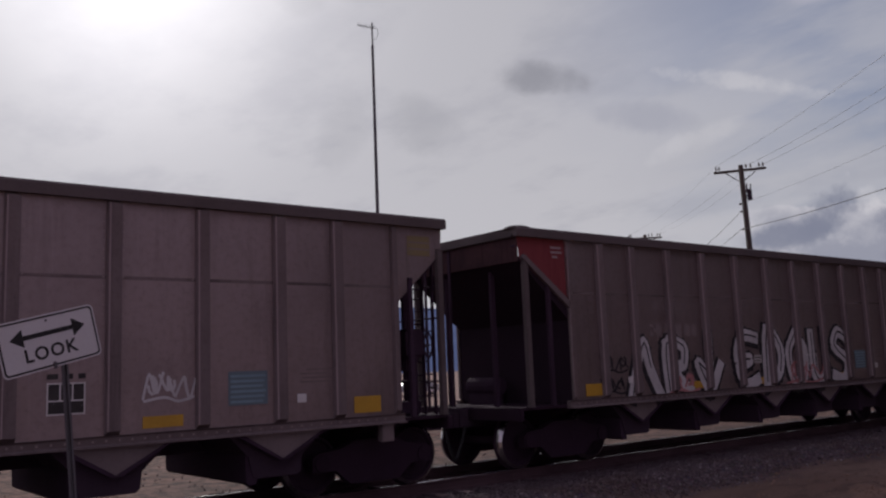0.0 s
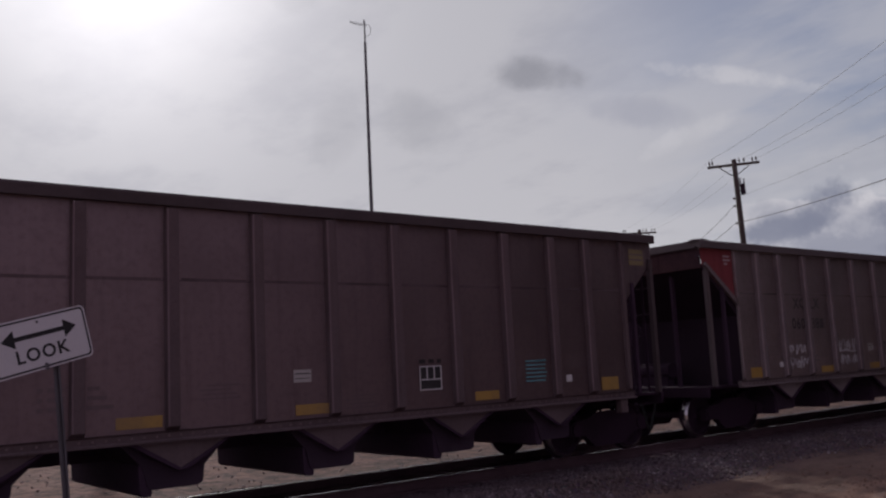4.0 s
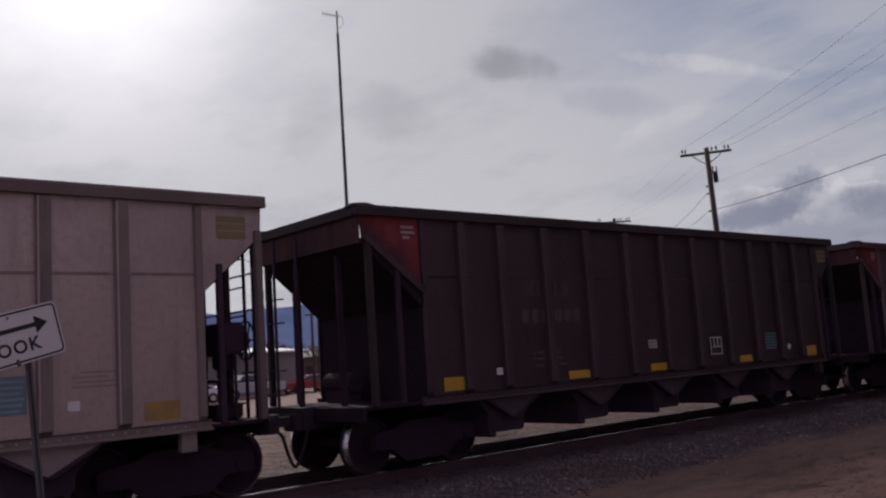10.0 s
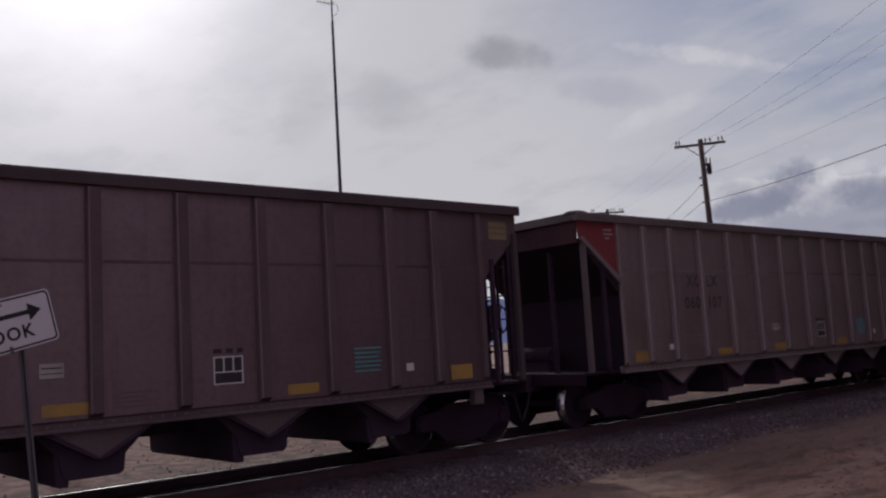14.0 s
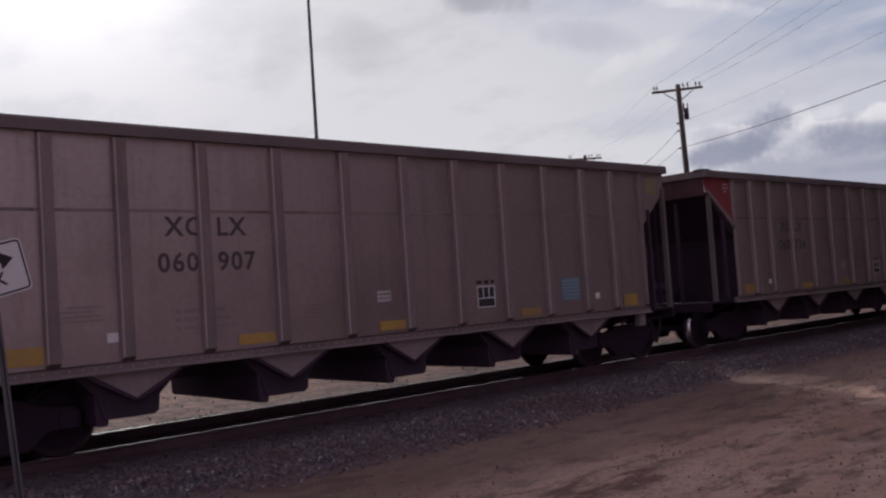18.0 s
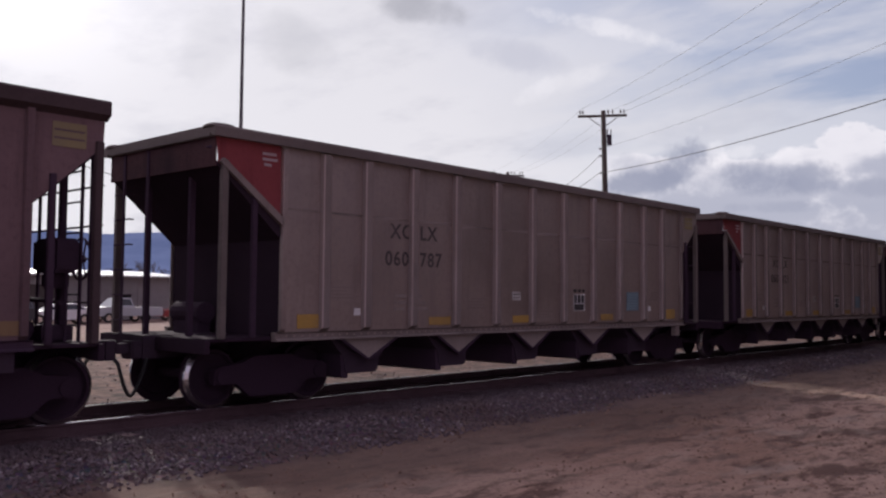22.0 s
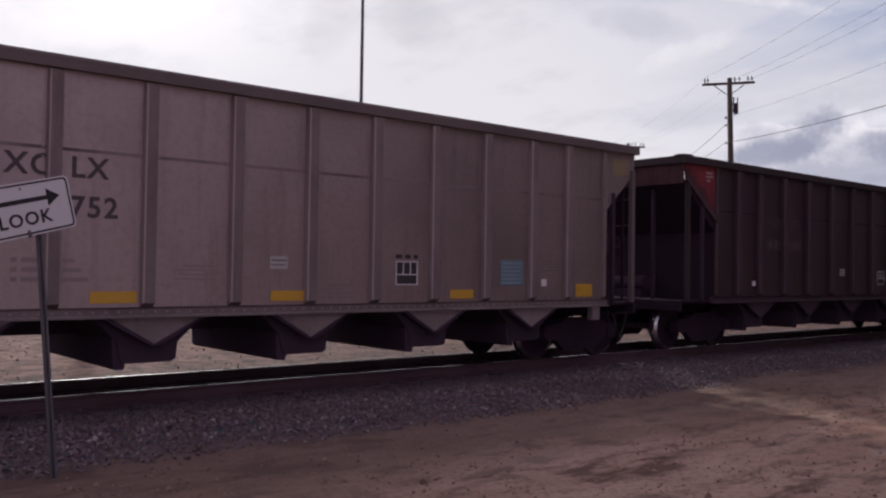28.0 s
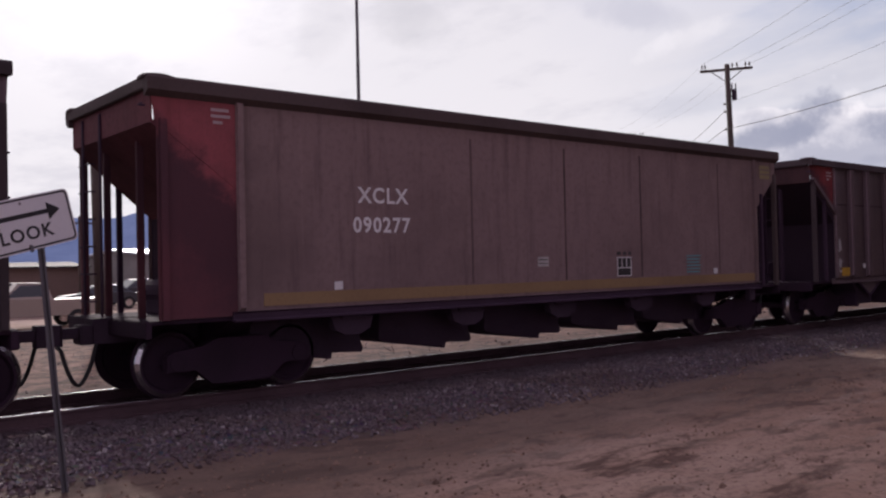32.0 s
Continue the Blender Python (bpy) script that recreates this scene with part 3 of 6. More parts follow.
def scrawl(seed, wide, high, signs, w):
    """A spray-painted tag: jagged, looping, overlapping strokes that spell nothing."""
    rnd = random.Random(seed)
    s = Shape()
    y = 0.0
    step = wide / signs
    for i in range(signs):
        x0 = i * step
        up = rnd.random() < 0.5
        pts = []
        for k in range(rnd.choice((4, 5, 6))):
            up = not up
            pts.append((x0 + step * (rnd.uniform(-0.12, 0.3) + 0.2 * k), high * ((rnd.uniform(0.7, 1.05)) if up else rnd.uniform(-0.05, 0.35))))
        y = ribbon(s, curved(pts, 4), w, y)
        if rnd.random() < 0.7:
            cx, cz, r = x0 + step * rnd.uniform(0.3, 0.7), high * rnd.uniform(0.35, 0.65), rnd.uniform(0.18, 0.3)
            ph = rnd.uniform(0, 6.3)
            y = ribbon(s, [(cx + step * r * math.cos(ph + k * 0.7), cz + high * r * 1.2 * math.sin(ph + k * 0.7)) for k in range(8)], w, y)
    if rnd.random() < 0.6:
        ribbon(s, curved([(0, -high * 0.05), (wide * 0.4, high * 0.06), (wide * 0.7, -high * 0.1), (wide * 1.02, high * 0.05)], 4), w, y)
    return s.mesh("spray_strokes")


# stems of the fat letter-like shapes, in a unit box
FAT = (
    ((0.02, 0.0), (0.25, 0.55), (0.5, 0.98), (0.68, 0.5), (0.98, 0.02)),
    ((0.12, 0.0), (0.10, 0.95), (0.72, 0.9), (0.70, 0.55), (0.3, 0.45), (0.92, 0.02)),
    ((0.55, 1.12), (0.50, 0.35), (0.08, 0.55), (0.40, 0.05), (0.62, 0.08), (0.95, 0.5)),
    ((0.95, 0.92), (0.35, 0.95), (0.10, 0.55), (0.62, 0.5), (0.15, 0.35), (0.45, 0.03), (0.95, 0.12)),
    ((0.15, 0.05), (0.30, 1.08), (0.88, 0.72), (0.80, 0.25), (0.15, 0.0)),
    ((0.45, 0.98), (0.10, 0.6), (0.30, 0.05), (0.80, 0.1), (0.92, 0.65), (0.45, 0.96)),
    ((0.10, 1.0), (0.15, 0.2), (0.50, 0.0), (0.85, 0.3), (0.80, 1.05)),
    ((0.92, 0.85), (0.40, 1.02), (0.15, 0.72), (0.80, 0.4), (0.60, 0.02), (0.05, 0.1)),
)


def fat_letters(forms, wide, high):
    """Bubble letters: black shadow, white body, thin black inner lines, as three meshes."""
    shadow, body, inner = Shape(), Shape(), Shape()
    step = wide / len(forms)
    ys, yb, yi = 0.0, 0.0, 0.0
    for i, k in enumerate(forms):
        pts = [(step * (i + 0.08 + 0.84 * x), high * z) for x, z in FAT[k]]
        line = curved(pts, 4)
        ys = ribbon(shadow, [(p[0] - 0.03, p[1] - 0.03) for p in line], high * 0.36, ys)
        yb = ribbon(body, line, high * 0.23, yb)
        yi = ribbon(inner, [(p[0] + 0.02, p[1] + 0.015) for p in curved(pts[:4], 3)], high * 0.035, yi)
    return shadow.mesh("spray_shadow"), body.mesh("spray_body"), inner.mesh("spray_lines")


# ---------------------------------------------------------------- ground
def ground_height(x, y):
    bed = np.abs(y - TRACK_Y)
    rise = np.clip((3.55 - bed) / 1.45, 0, 1)
    z = GROUND + 0.20 * rise * rise * (3 - 2 * rise)
    return z


def surface_height(x, y):
    """The dirt with its ruts and footprints."""
    near = max(0.0, 1 - abs(x - 15) / 22) * min(1.0, max(0.0, 9.2 - y)) * min(1.0, max(0.0, (y + 6) / 4))
    lump = 0.05 * noise.noise(Vector((x * 0.9, y * 0.9, 0))) + 0.035 * noise.noise(Vector((x * 1.6, y * 4.0, 3))) + 0.024 * noise.noise(Vector((x * 5, y * 7, 0)))
    rut = math.exp(-((y - (9.6 - 0.24 * x)) / 0.16) ** 2) + math.exp(-((y - (11.1 - 0.24 * x)) / 0.16) ** 2)
    return float(ground_height(x, y)) + near * (lump * 1.1 - 0.045 * rut)


def build_ground():
    def axis(lo, hi, step, far, growth=1.25):
        out = list(np.arange(lo, hi + 1e-6, step))
        s, a, b = step, lo, hi
        left, right = [], []
        while a > -far or b < far:
            s *= growth
            a, b = a - s, b + s
            left.append(max(a, -far * 1.3))
            right.append(min(b, far * 1.3))
        return np.array(left[::-1] + out + right)
    xs, ys = axis(0.0, 30.0, 0.09, 3800), axis(2.0, 11.0, 0.07, 3800)
    gx, gy = np.meshgrid(xs, ys, indexing="ij")
    gz = ground_height(gx, gy)
    near = (np.abs(gx - 15) < 22) & (gy < 9.2) & (gy > -6)
    for i in zip(*np.nonzero(near)):
        gz[i] = surface_height(gx[i], gy[i])
    nx, ny = gz.shape
    verts = np.stack([gx, gy, gz], -1).reshape(-1, 3)
    a = (np.arange(nx - 1)[:, None] * ny + np.arange(ny - 1)[None]).reshape(-1)
    faces = np.stack([a, a + ny, a + ny + 1, a + 1], -1)
    me = bpy.data.meshes.new("ground")
    me.from_pydata(verts.tolist(), [], faces.tolist())
    me.polygons.foreach_set("use_smooth", [True] * len(me.polygons))
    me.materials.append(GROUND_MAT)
    tagged(new("ground", me), "bare brown dirt with pale sand streaks and tyre ruts", "ground", kind="structure")


build_ground()


def build_ballast():
    """Crushed stone on the bed: many small uneven stones in one mesh."""
    rng = np.random.default_rng(4)
    base = np.array([(1, 0, 0), (-1, 0, 0), (0, 1, 0), (0, -1, 0), (0, 0, 1), (0, 0, -1)], float)
    tri = np.array([(0, 2, 4), (2, 1, 4), (1, 3, 4), (3, 0, 4), (2, 0, 5), (1, 2, 5), (3, 1, 5), (0, 3, 5)])
    spots = []
    for x0, x1, y0, y1, count in ((1.5, 14, 8.75, 11.15, 9500), (14, 30, 9.0, 11.15, 6500), (30, 75, 9.2, 11.1, 5000),
                                  (2, 30, 13.2, 15.2, 3500), (-3, 32, 15.2, 25, 1500), (-12, 1.5, 8.9, 11.2, 1200)):
        x, y = rng.uniform(x0, x1, count), rng.uniform(y0, y1, count)
        keep = rng.uniform(size=count) < (0.25 + 0.75 * np.clip((3.5 - np.abs(y - TRACK_Y)) / 0.7, 0, 1))
        keep |= (y > 15.2) & (rng.uniform(size=count) < 0.4)
        spots.append(np.stack([x, y], -1)[keep])
    spots = np.concatenate(spots)
    n = len(spots)
    z = ground_height(spots[:, 0], spots[:, 1])
    size = rng.uniform(0.016, 0.042, (n, 1, 3)) * np.array([1.15, 1.0, 0.8]) * (1 + np.clip(spots[:, 0] - 20, 0, 40) / 40)[:, None, None]
    pts = base[None] * size * rng.uniform(0.7, 1.25, (n, 6, 1)) + rng.normal(0, 0.004, (n, 6, 3))
    q = rng.normal(size=(n, 4))
    q /= np.linalg.norm(q, axis=1, keepdims=True)
    w, x, y, zq = q.T
    rot = np.stack([np.stack([1 - 2 * (y * y + zq * zq), 2 * (x * y - w * zq), 2 * (x * zq + w * y)], -1),
                    np.stack([2 * (x * y + w * zq), 1 - 2 * (x * x + zq * zq), 2 * (y * zq - w * x)], -1),
                    np.stack([2 * (x * zq - w * y), 2 * (y * zq + w * x), 1 - 2 * (x * x + y * y)], -1)], 1)
    pts = np.einsum("nij,nkj->nki", rot, pts)
    pts += np.concatenate([spots, (z + 0.008)[:, None]], 1)[:, None]
    faces = (tri[None] + np.arange(n)[:, None, None] * 6).reshape(-1, 3)
    me = bpy.data.meshes.new("ballast")
    me.from_pydata(pts.reshape(-1, 3).tolist(), [], faces.tolist())
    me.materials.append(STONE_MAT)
    tagged(new("track_ballast", me), "crushed grey stone ballast along the track", "gravel", kind="stuff")


build_ballast()


def clod_material():
    mat = bpy.data.materials.new("dry_dirt_clods")
    mat.use_nodes = True
    t = mat.node_tree
    b = t.nodes["Principled BSDF"]
    isl = t.nodes.new("ShaderNodeNewGeometry").outputs["Random Per Island"]
    link(t, mixc(t, isl, (0.12, 0.078, 0.06), (0.33, 0.215, 0.16)), b.inputs["Base Color"])
    b.inputs["Roughness"].default_value = 0.95
    b.inputs["Specular IOR Level"].default_value = 0.1
    return mat


def build_clods():
    """Small lumps of dirt and grit, strewn in loose drifts over the bare lot."""
    rng = np.random.default_rng(21)
    n = 9000
    far = rng.uniform(0, 1, n) ** 1.3
    x, y = 2.5 + 36 * far, rng.uniform(2.4, 9.0, n)
    drift = np.array([noise.noise(Vector((a * 0.5, b * 1.1, 4.2))) for a, b in zip(x, y)])
    keep = rng.uniform(-0.35, 0.5, n) < drift
    x, y = x[keep], y[keep]
    n = len(x)
    base = np.array([(1, 0, 0), (-1, 0, 0), (0, 1, 0), (0, -1, 0), (0, 0, 0.8), (0, 0, -0.6)], float)
    tri = np.array([(0, 2, 4), (2, 1, 4), (1, 3, 4), (3, 0, 4), (2, 0, 5), (1, 2, 5), (3, 1, 5), (0, 3, 5)])
    size = rng.uniform(0.010, 0.020, (n, 1, 1)) * (1 + (rng.uniform(size=(n, 1, 1)) > 0.94) * rng.uniform(0.5, 1.6, (n, 1, 1)))
    turn = rng.uniform(0, 6.28, n)
    pts = base[None] * size * rng.uniform(0.7, 1.5, (n, 6, 1))
    c, s_ = np.cos(turn)[:, None], np.sin(turn)[:, None]
    pts = np.stack([pts[..., 0] * c - pts[..., 1] * s_, pts[..., 0] * s_ + pts[..., 1] * c, pts[..., 2]], -1)
    z = np.array([surface_height(a, b) for a, b in zip(x, y)])
    pts += np.stack([x, y, z + 0.004], -1)[:, None]
    me = bpy.data.meshes.new("dirt_clods")
    me.from_pydata(pts.reshape(-1, 3).tolist(), [], (tri[None] + np.arange(n)[:, None, None] * 6).reshape(-1, 3).tolist())
    me.materials.append(clod_material())
    tagged(new("dirt_clods", me), "small brown dirt clods strewn over the bare lot", "dirt", kind="stuff")


build_clods()


# ---------------------------------------------------------------- unseen wall added to block sky light
def unseen_wall():
    """A long dark wall out of view, added to keep sky light off the farther cars; it faces the track."""
    x0, x1, y, h = 18.5, 99.0, 0.4, 12.0
    mat = material("dark_light_blocker", (0.036, 0.031, 0.035), 0.9, grain=0.25, scale=1.5, streak=0.3, bump=0.1, spec=0.1)
    wall = thing("shading_wall", "unseen plain dark wall added to shade the farther cars", "wall", kind="structure", at=pose(0, y, GROUND))
    part("siding", Shape().box(x0, x1, -0.3, 0, 0, h).mesh("siding"), wall, mat)
    part("siding", Shape().box(x0, x0 + 0.3, -18.0, -0.303, 0, h).mesh("siding"), wall, mat, at=pose(0, 0, 0))
    part("coping", Shape().box(x0 - 0.1, x1 + 0.1, -0.4, 0.1, h, h + 0.2).mesh("coping"), wall, mat)
    seam = Shape().box(-0.04, 0.04, 0.002, 0.05, 0.0, h - 0.01).mesh("siding_rib")
    for k in range(27):
        part("siding_rib", seam, wall, mat, at=pose(x0 + 1.5 + 3 * k, 0, 0))


unseen_wall()


# ---------------------------------------------------------------- track
def build_track():
    track = thing("railway_track", "single railway track with shiny rail heads on dark wooden ties", "track", kind="structure")
    for y in (TRACK_Y - 0.755, TRACK_Y + 0.755):
        foot = Shape().prism([(y - 0.07, -0.23), (y + 0.07, -0.23), (y + 0.07, -0.158), (y + 0.012, -0.14), (y + 0.012, -0.045), (y + 0.036, -0.035),
                              (y + 0.036, -0.006), (y - 0.036, -0.006), (y - 0.036, -0.035), (y - 0.012, -0.045), (y - 0.012, -0.14), (y - 0.07, -0.158)], -400, 900, "x")
        rail = part("rail", foot.mesh("rail", RAIL_SIDE), track, RAIL_SIDE, "rust-brown steel rail")
        part("rail_head", Shape().prism([(y - 0.016, -0.006), (y + 0.016, -0.006), (y + 0.012, 0.0), (y - 0.012, 0.0)], -400, 900, "x").mesh("rail_head"), rail, RAIL_TOP, "polished rail head")
    tie = Shape().box(-0.115, 0.115, -1.3, 1.3, -0.36, -0.172, 0.012).mesh("tie")
    rnd = random.Random(7)
    far = Shape()
    for i in range(-60, 420):
        x = i * 0.53
        if -6 < x < 70:
            part("tie", tie, track, TIE, at=pose(x + rnd.uniform(-0.02, 0.02), TRACK_Y + rnd.uniform(-0.05, 0.05), rnd.uniform(-0.008, 0.004), 0, 0, rnd.uniform(-1.2, 1.2)))
        else:
            far.box(x - 0.115, x + 0.115, TRACK_Y - 1.3, TRACK_Y + 1.3, -0.36, -0.172)
    tagged(part("far_ties", far.mesh("far_ties"), track, TIE), kind="stuff")


build_track()

# ---------------------------------------------------------------- hopper cars
POSTS = (2.02, 2.90, 3.98, 5.10, 6.26, 7.40, 8.50, 9.62, 10.72, 11.80, 12.70)
C_POSTS = (2.62, 3.98, 5.11, 6.31, 7.43, 8.60, 9.70, 10.85, 12.20)
TIPS = (3.00, 5.22, 7.45, 9.68, 11.84)
AXLES = ((0.53, 2.31), (12.66, 14.44))
IN = 1.50                                    # the side sheets stand behind the ribs

SH = {}
SH["side"] = Shape().prism([(1.20, 1.10), (13.74, 1.10), (13.74, 2.72), (14.60, 3.50), (14.62, 3.88), (1.20, 3.88)], -IN, -IN + 0.012).mesh("side_sheet")
SH["side_far"] = Shape().prism([(1.20, 1.10), (13.74, 1.10), (13.74, 2.72), (14.60, 3.50), (14.62, 3.88), (1.20, 3.88)], IN - 0.012, IN).mesh("side_sheet")
SH["corner"] = Shape().prism([(0.06, 3.88), (0.10, 3.52), (1.20, 2.70), (1.197, 3.88)], -IN, -IN + 0.012).mesh("corner_panel")
SH["corner_far"] = Shape().prism([(0.06, 3.88), (0.10, 3.52), (1.20, 2.70), (1.197, 3.88)], IN - 0.012, IN).mesh("corner_panel")
for key, s in (("chord", -1), ("chord_far", 1)):
    SH[key] = Shape().prism([(s * 1.60, 3.87), (s * 1.60, 4.00), (s * 1.575, 4.03), (s * 1.46, 4.03), (s * 1.44, 4.00), (s * 1.44, 3.94), (s * 1.52, 3.87)], -0.02, 14.65, "x").mesh("top_chord")
    SH["tall_" + key] = Shape().prism([(s * 1.505, 3.78), (s * 1.60, 3.85), (s * 1.60, 4.00), (s * 1.575, 4.03), (s * 1.46, 4.03), (s * 1.44, 4.00), (s * 1.47, 3.78)], -0.02, 14.65, "x").mesh("top_chord")
    SH["sill_" + key] = Shape().prism([(s * 1.44, 0.985), (s * 1.585, 0.985), (s * 1.585, 1.005), (s * 1.53, 1.02), (s * 1.53, 1.095), (s * 1.56, 1.115), (s * 1.44, 1.115)], 1.10, 13.80, "x").mesh("side_sill")
    SH["diag_" + key] = Shape().prism([(0.10, 3.52), (0.16, 3.58), (1.22, 2.80), (1.20, 2.68)], s * 1.50, s * 1.56).mesh("gusset_edge")
for key, x0, x1 in (("end_chord_r", -0.02, 0.12), ("end_chord_f", 14.53, 14.65)):
    SH[key] = Shape().box(x0, x1, -1.46, 1.46, 3.87, 4.028, 0.012).mesh("end_chord")
cap = Shape()
bm = bmesh.new()
bmesh.ops.create_uvsphere(bm, u_segments=14, v_segments=8, radius=1.0)
for v in bm.verts:
    v.co = Vector((max(-1, min(1, v.co.x * 1.3)) * 0.20, max(-1, min(1, v.co.y * 1.3)) * 0.16, max(0, v.co.z) * 0.05 + (-0.02 if v.co.z <= 0 else 0)))
SH["cap"] = cap.take(bm).mesh("corner_cap", smooth=True)
SH["end_sheet"] = Shape().box(0.05, 0.075, -1.49, 1.49, 3.46, 3.87).mesh("end_sheet")
SH["slope_r"] = Shape().prism([(0.06, 3.50), (0.10, 3.54), (2.75, 1.56), (2.75, 1.20), (2.70, 1.18)], -1.487, 1.487).mesh("slope_sheet")
SH["end_sheet_f"] = Shape().box(14.545, 14.57, -1.49, 1.49, 3.44, 3.87).mesh("end_sheet")
SH["slope_f"] = Shape().prism([(14.60, 3.46), (14.56, 3.54), (11.95, 1.56), (11.95, 1.20), (12.0, 1.18)], -1.487, 1.487).mesh("slope_sheet")
SH["corner_low"] = Shape().prism([(0.12, 1.06), (1.197, 1.06), (1.197, 2.698), (0.12, 3.50)], -1.497, -1.485).mesh("corner_sheet")
SH["bulkhead_r"] = Shape().box(1.22, 1.24, -1.485, 1.485, 1.06, 2.72).mesh("bulkhead")
SH["bulkhead_f"] = Shape().box(13.68, 13.70, -1.485, 1.485, 1.06, 2.80).mesh("bulkhead")
SH["floor"] = Shape().box(2.70, 12.0, -1.487, 1.487, 1.12, 1.16).mesh("hopper_floor")


def rib_mesh(x, z0, z1, s, w=0.084, d=0.094):
    a, b = IN * s, (IN + d) * s
    c = b - 0.016 * s
    row = [(x - w, a), (x - w * 0.88, c), (x - w * 0.72, b), (x + w * 0.86, b), (x + w, a)]
    low = [(p, q, z0 + (0.0 if q == a else 0.05)) for p, q in row]
    high = [(p, q, z1 - (0.0 if q == a else 0.03)) for p, q in row]
    return Shape().add(low + high, [(0, 1, 2, 3, 4), (9, 8, 7, 6, 5)] + [(k, 5 + k, 5 + (k + 1) % 5, (k + 1) % 5) for k in range(5)])


SH["rib"] = rib_mesh(0, 1.115, 3.87, -1).mesh("side_rib", GRIME)
SH["rib"].materials.append(GRIME)
SH["rib"].materials.append(GRIME)
# faces towards -x take the shaded flank colour, their chamfer the lit one
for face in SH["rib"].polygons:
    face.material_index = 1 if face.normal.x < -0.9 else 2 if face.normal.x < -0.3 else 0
SH["rib_far"] = rib_mesh(0, 1.115, 3.87, 1).mesh("side_rib")
SH["edge_rib"] = rib_mesh(0, 1.115, 3.87, -1, 0.05, 0.06).mesh("side_rib")
SH["edge_rib_far"] = rib_mesh(0, 1.115, 3.87, 1, 0.05, 0.06).mesh("side_rib")
for key, posts in (("rivets", POSTS), ("rivets_c", C_POSTS)):
    s = Shape()
    rnd = random.Random(3)
    for x in posts:
        for q in range(24):
            z = 1.2 + 0.11 * q
            for dx in (-0.115, 0.115):
                if rnd.random() < 0.8:
                    s.box(x + dx - 0.010, x + dx + 0.010, -IN - 0.010, -IN, z - 0.010, z + 0.010)
    for q in range(82):
        s.box(1.3 + 0.15 * q - 0.012, 1.3 + 0.15 * q + 0.012, -1.542, -1.53, 1.045, 1.069)
    SH[key] = s.mesh("rivets")
SH["post"] = Shape().box(-0.05, 0.05, -0.045, 0.045, 1.05, 3.56, 0.008).mesh("corner_post")
SH["short_post"] = Shape().box(-0.04, 0.04, -0.035, 0.035, 1.05, 3.10, 0.008).mesh("end_post")
SH["inner_post"] = Shape().box(-0.045, 0.045, -0.035, 0.035, 1.05, 3.48, 0.008).mesh("end_post")
SH["seam"] = Shape().box(1.25, 13.7, -IN - 0.003, -IN, 2.935, 2.975).mesh("sheet_seam")
SH["low_seam"] = Shape().box(1.25, 13.7, -IN - 0.012, -IN, 2.52, 2.57).mesh("sheet_seam")
SH["upright_seam"] = Shape().box(-0.02, 0.02, -IN - 0.006, -IN, 1.36, 3.68).mesh("sheet_seam")
SH["platform"] = Shape().box(-0.02, 1.30, -1.45, 1.45, 1.00, 1.05, 0.008).box(-0.05, 0.03, -1.5, 1.5, 0.84, 1.04, 0.008).mesh("end_platform")
SH["centre_sill"] = Shape().box(-0.25, 14.90, -0.18, 0.18, 0.72, 1.06, 0.01).mesh("centre_sill")
SH["bolster"] = Shape().prism([(-1.2, 1.0), (1.2, 1.0), (0.5, 0.68), (-0.5, 0.68)], -0.2, 0.2, "x").mesh("bolster")


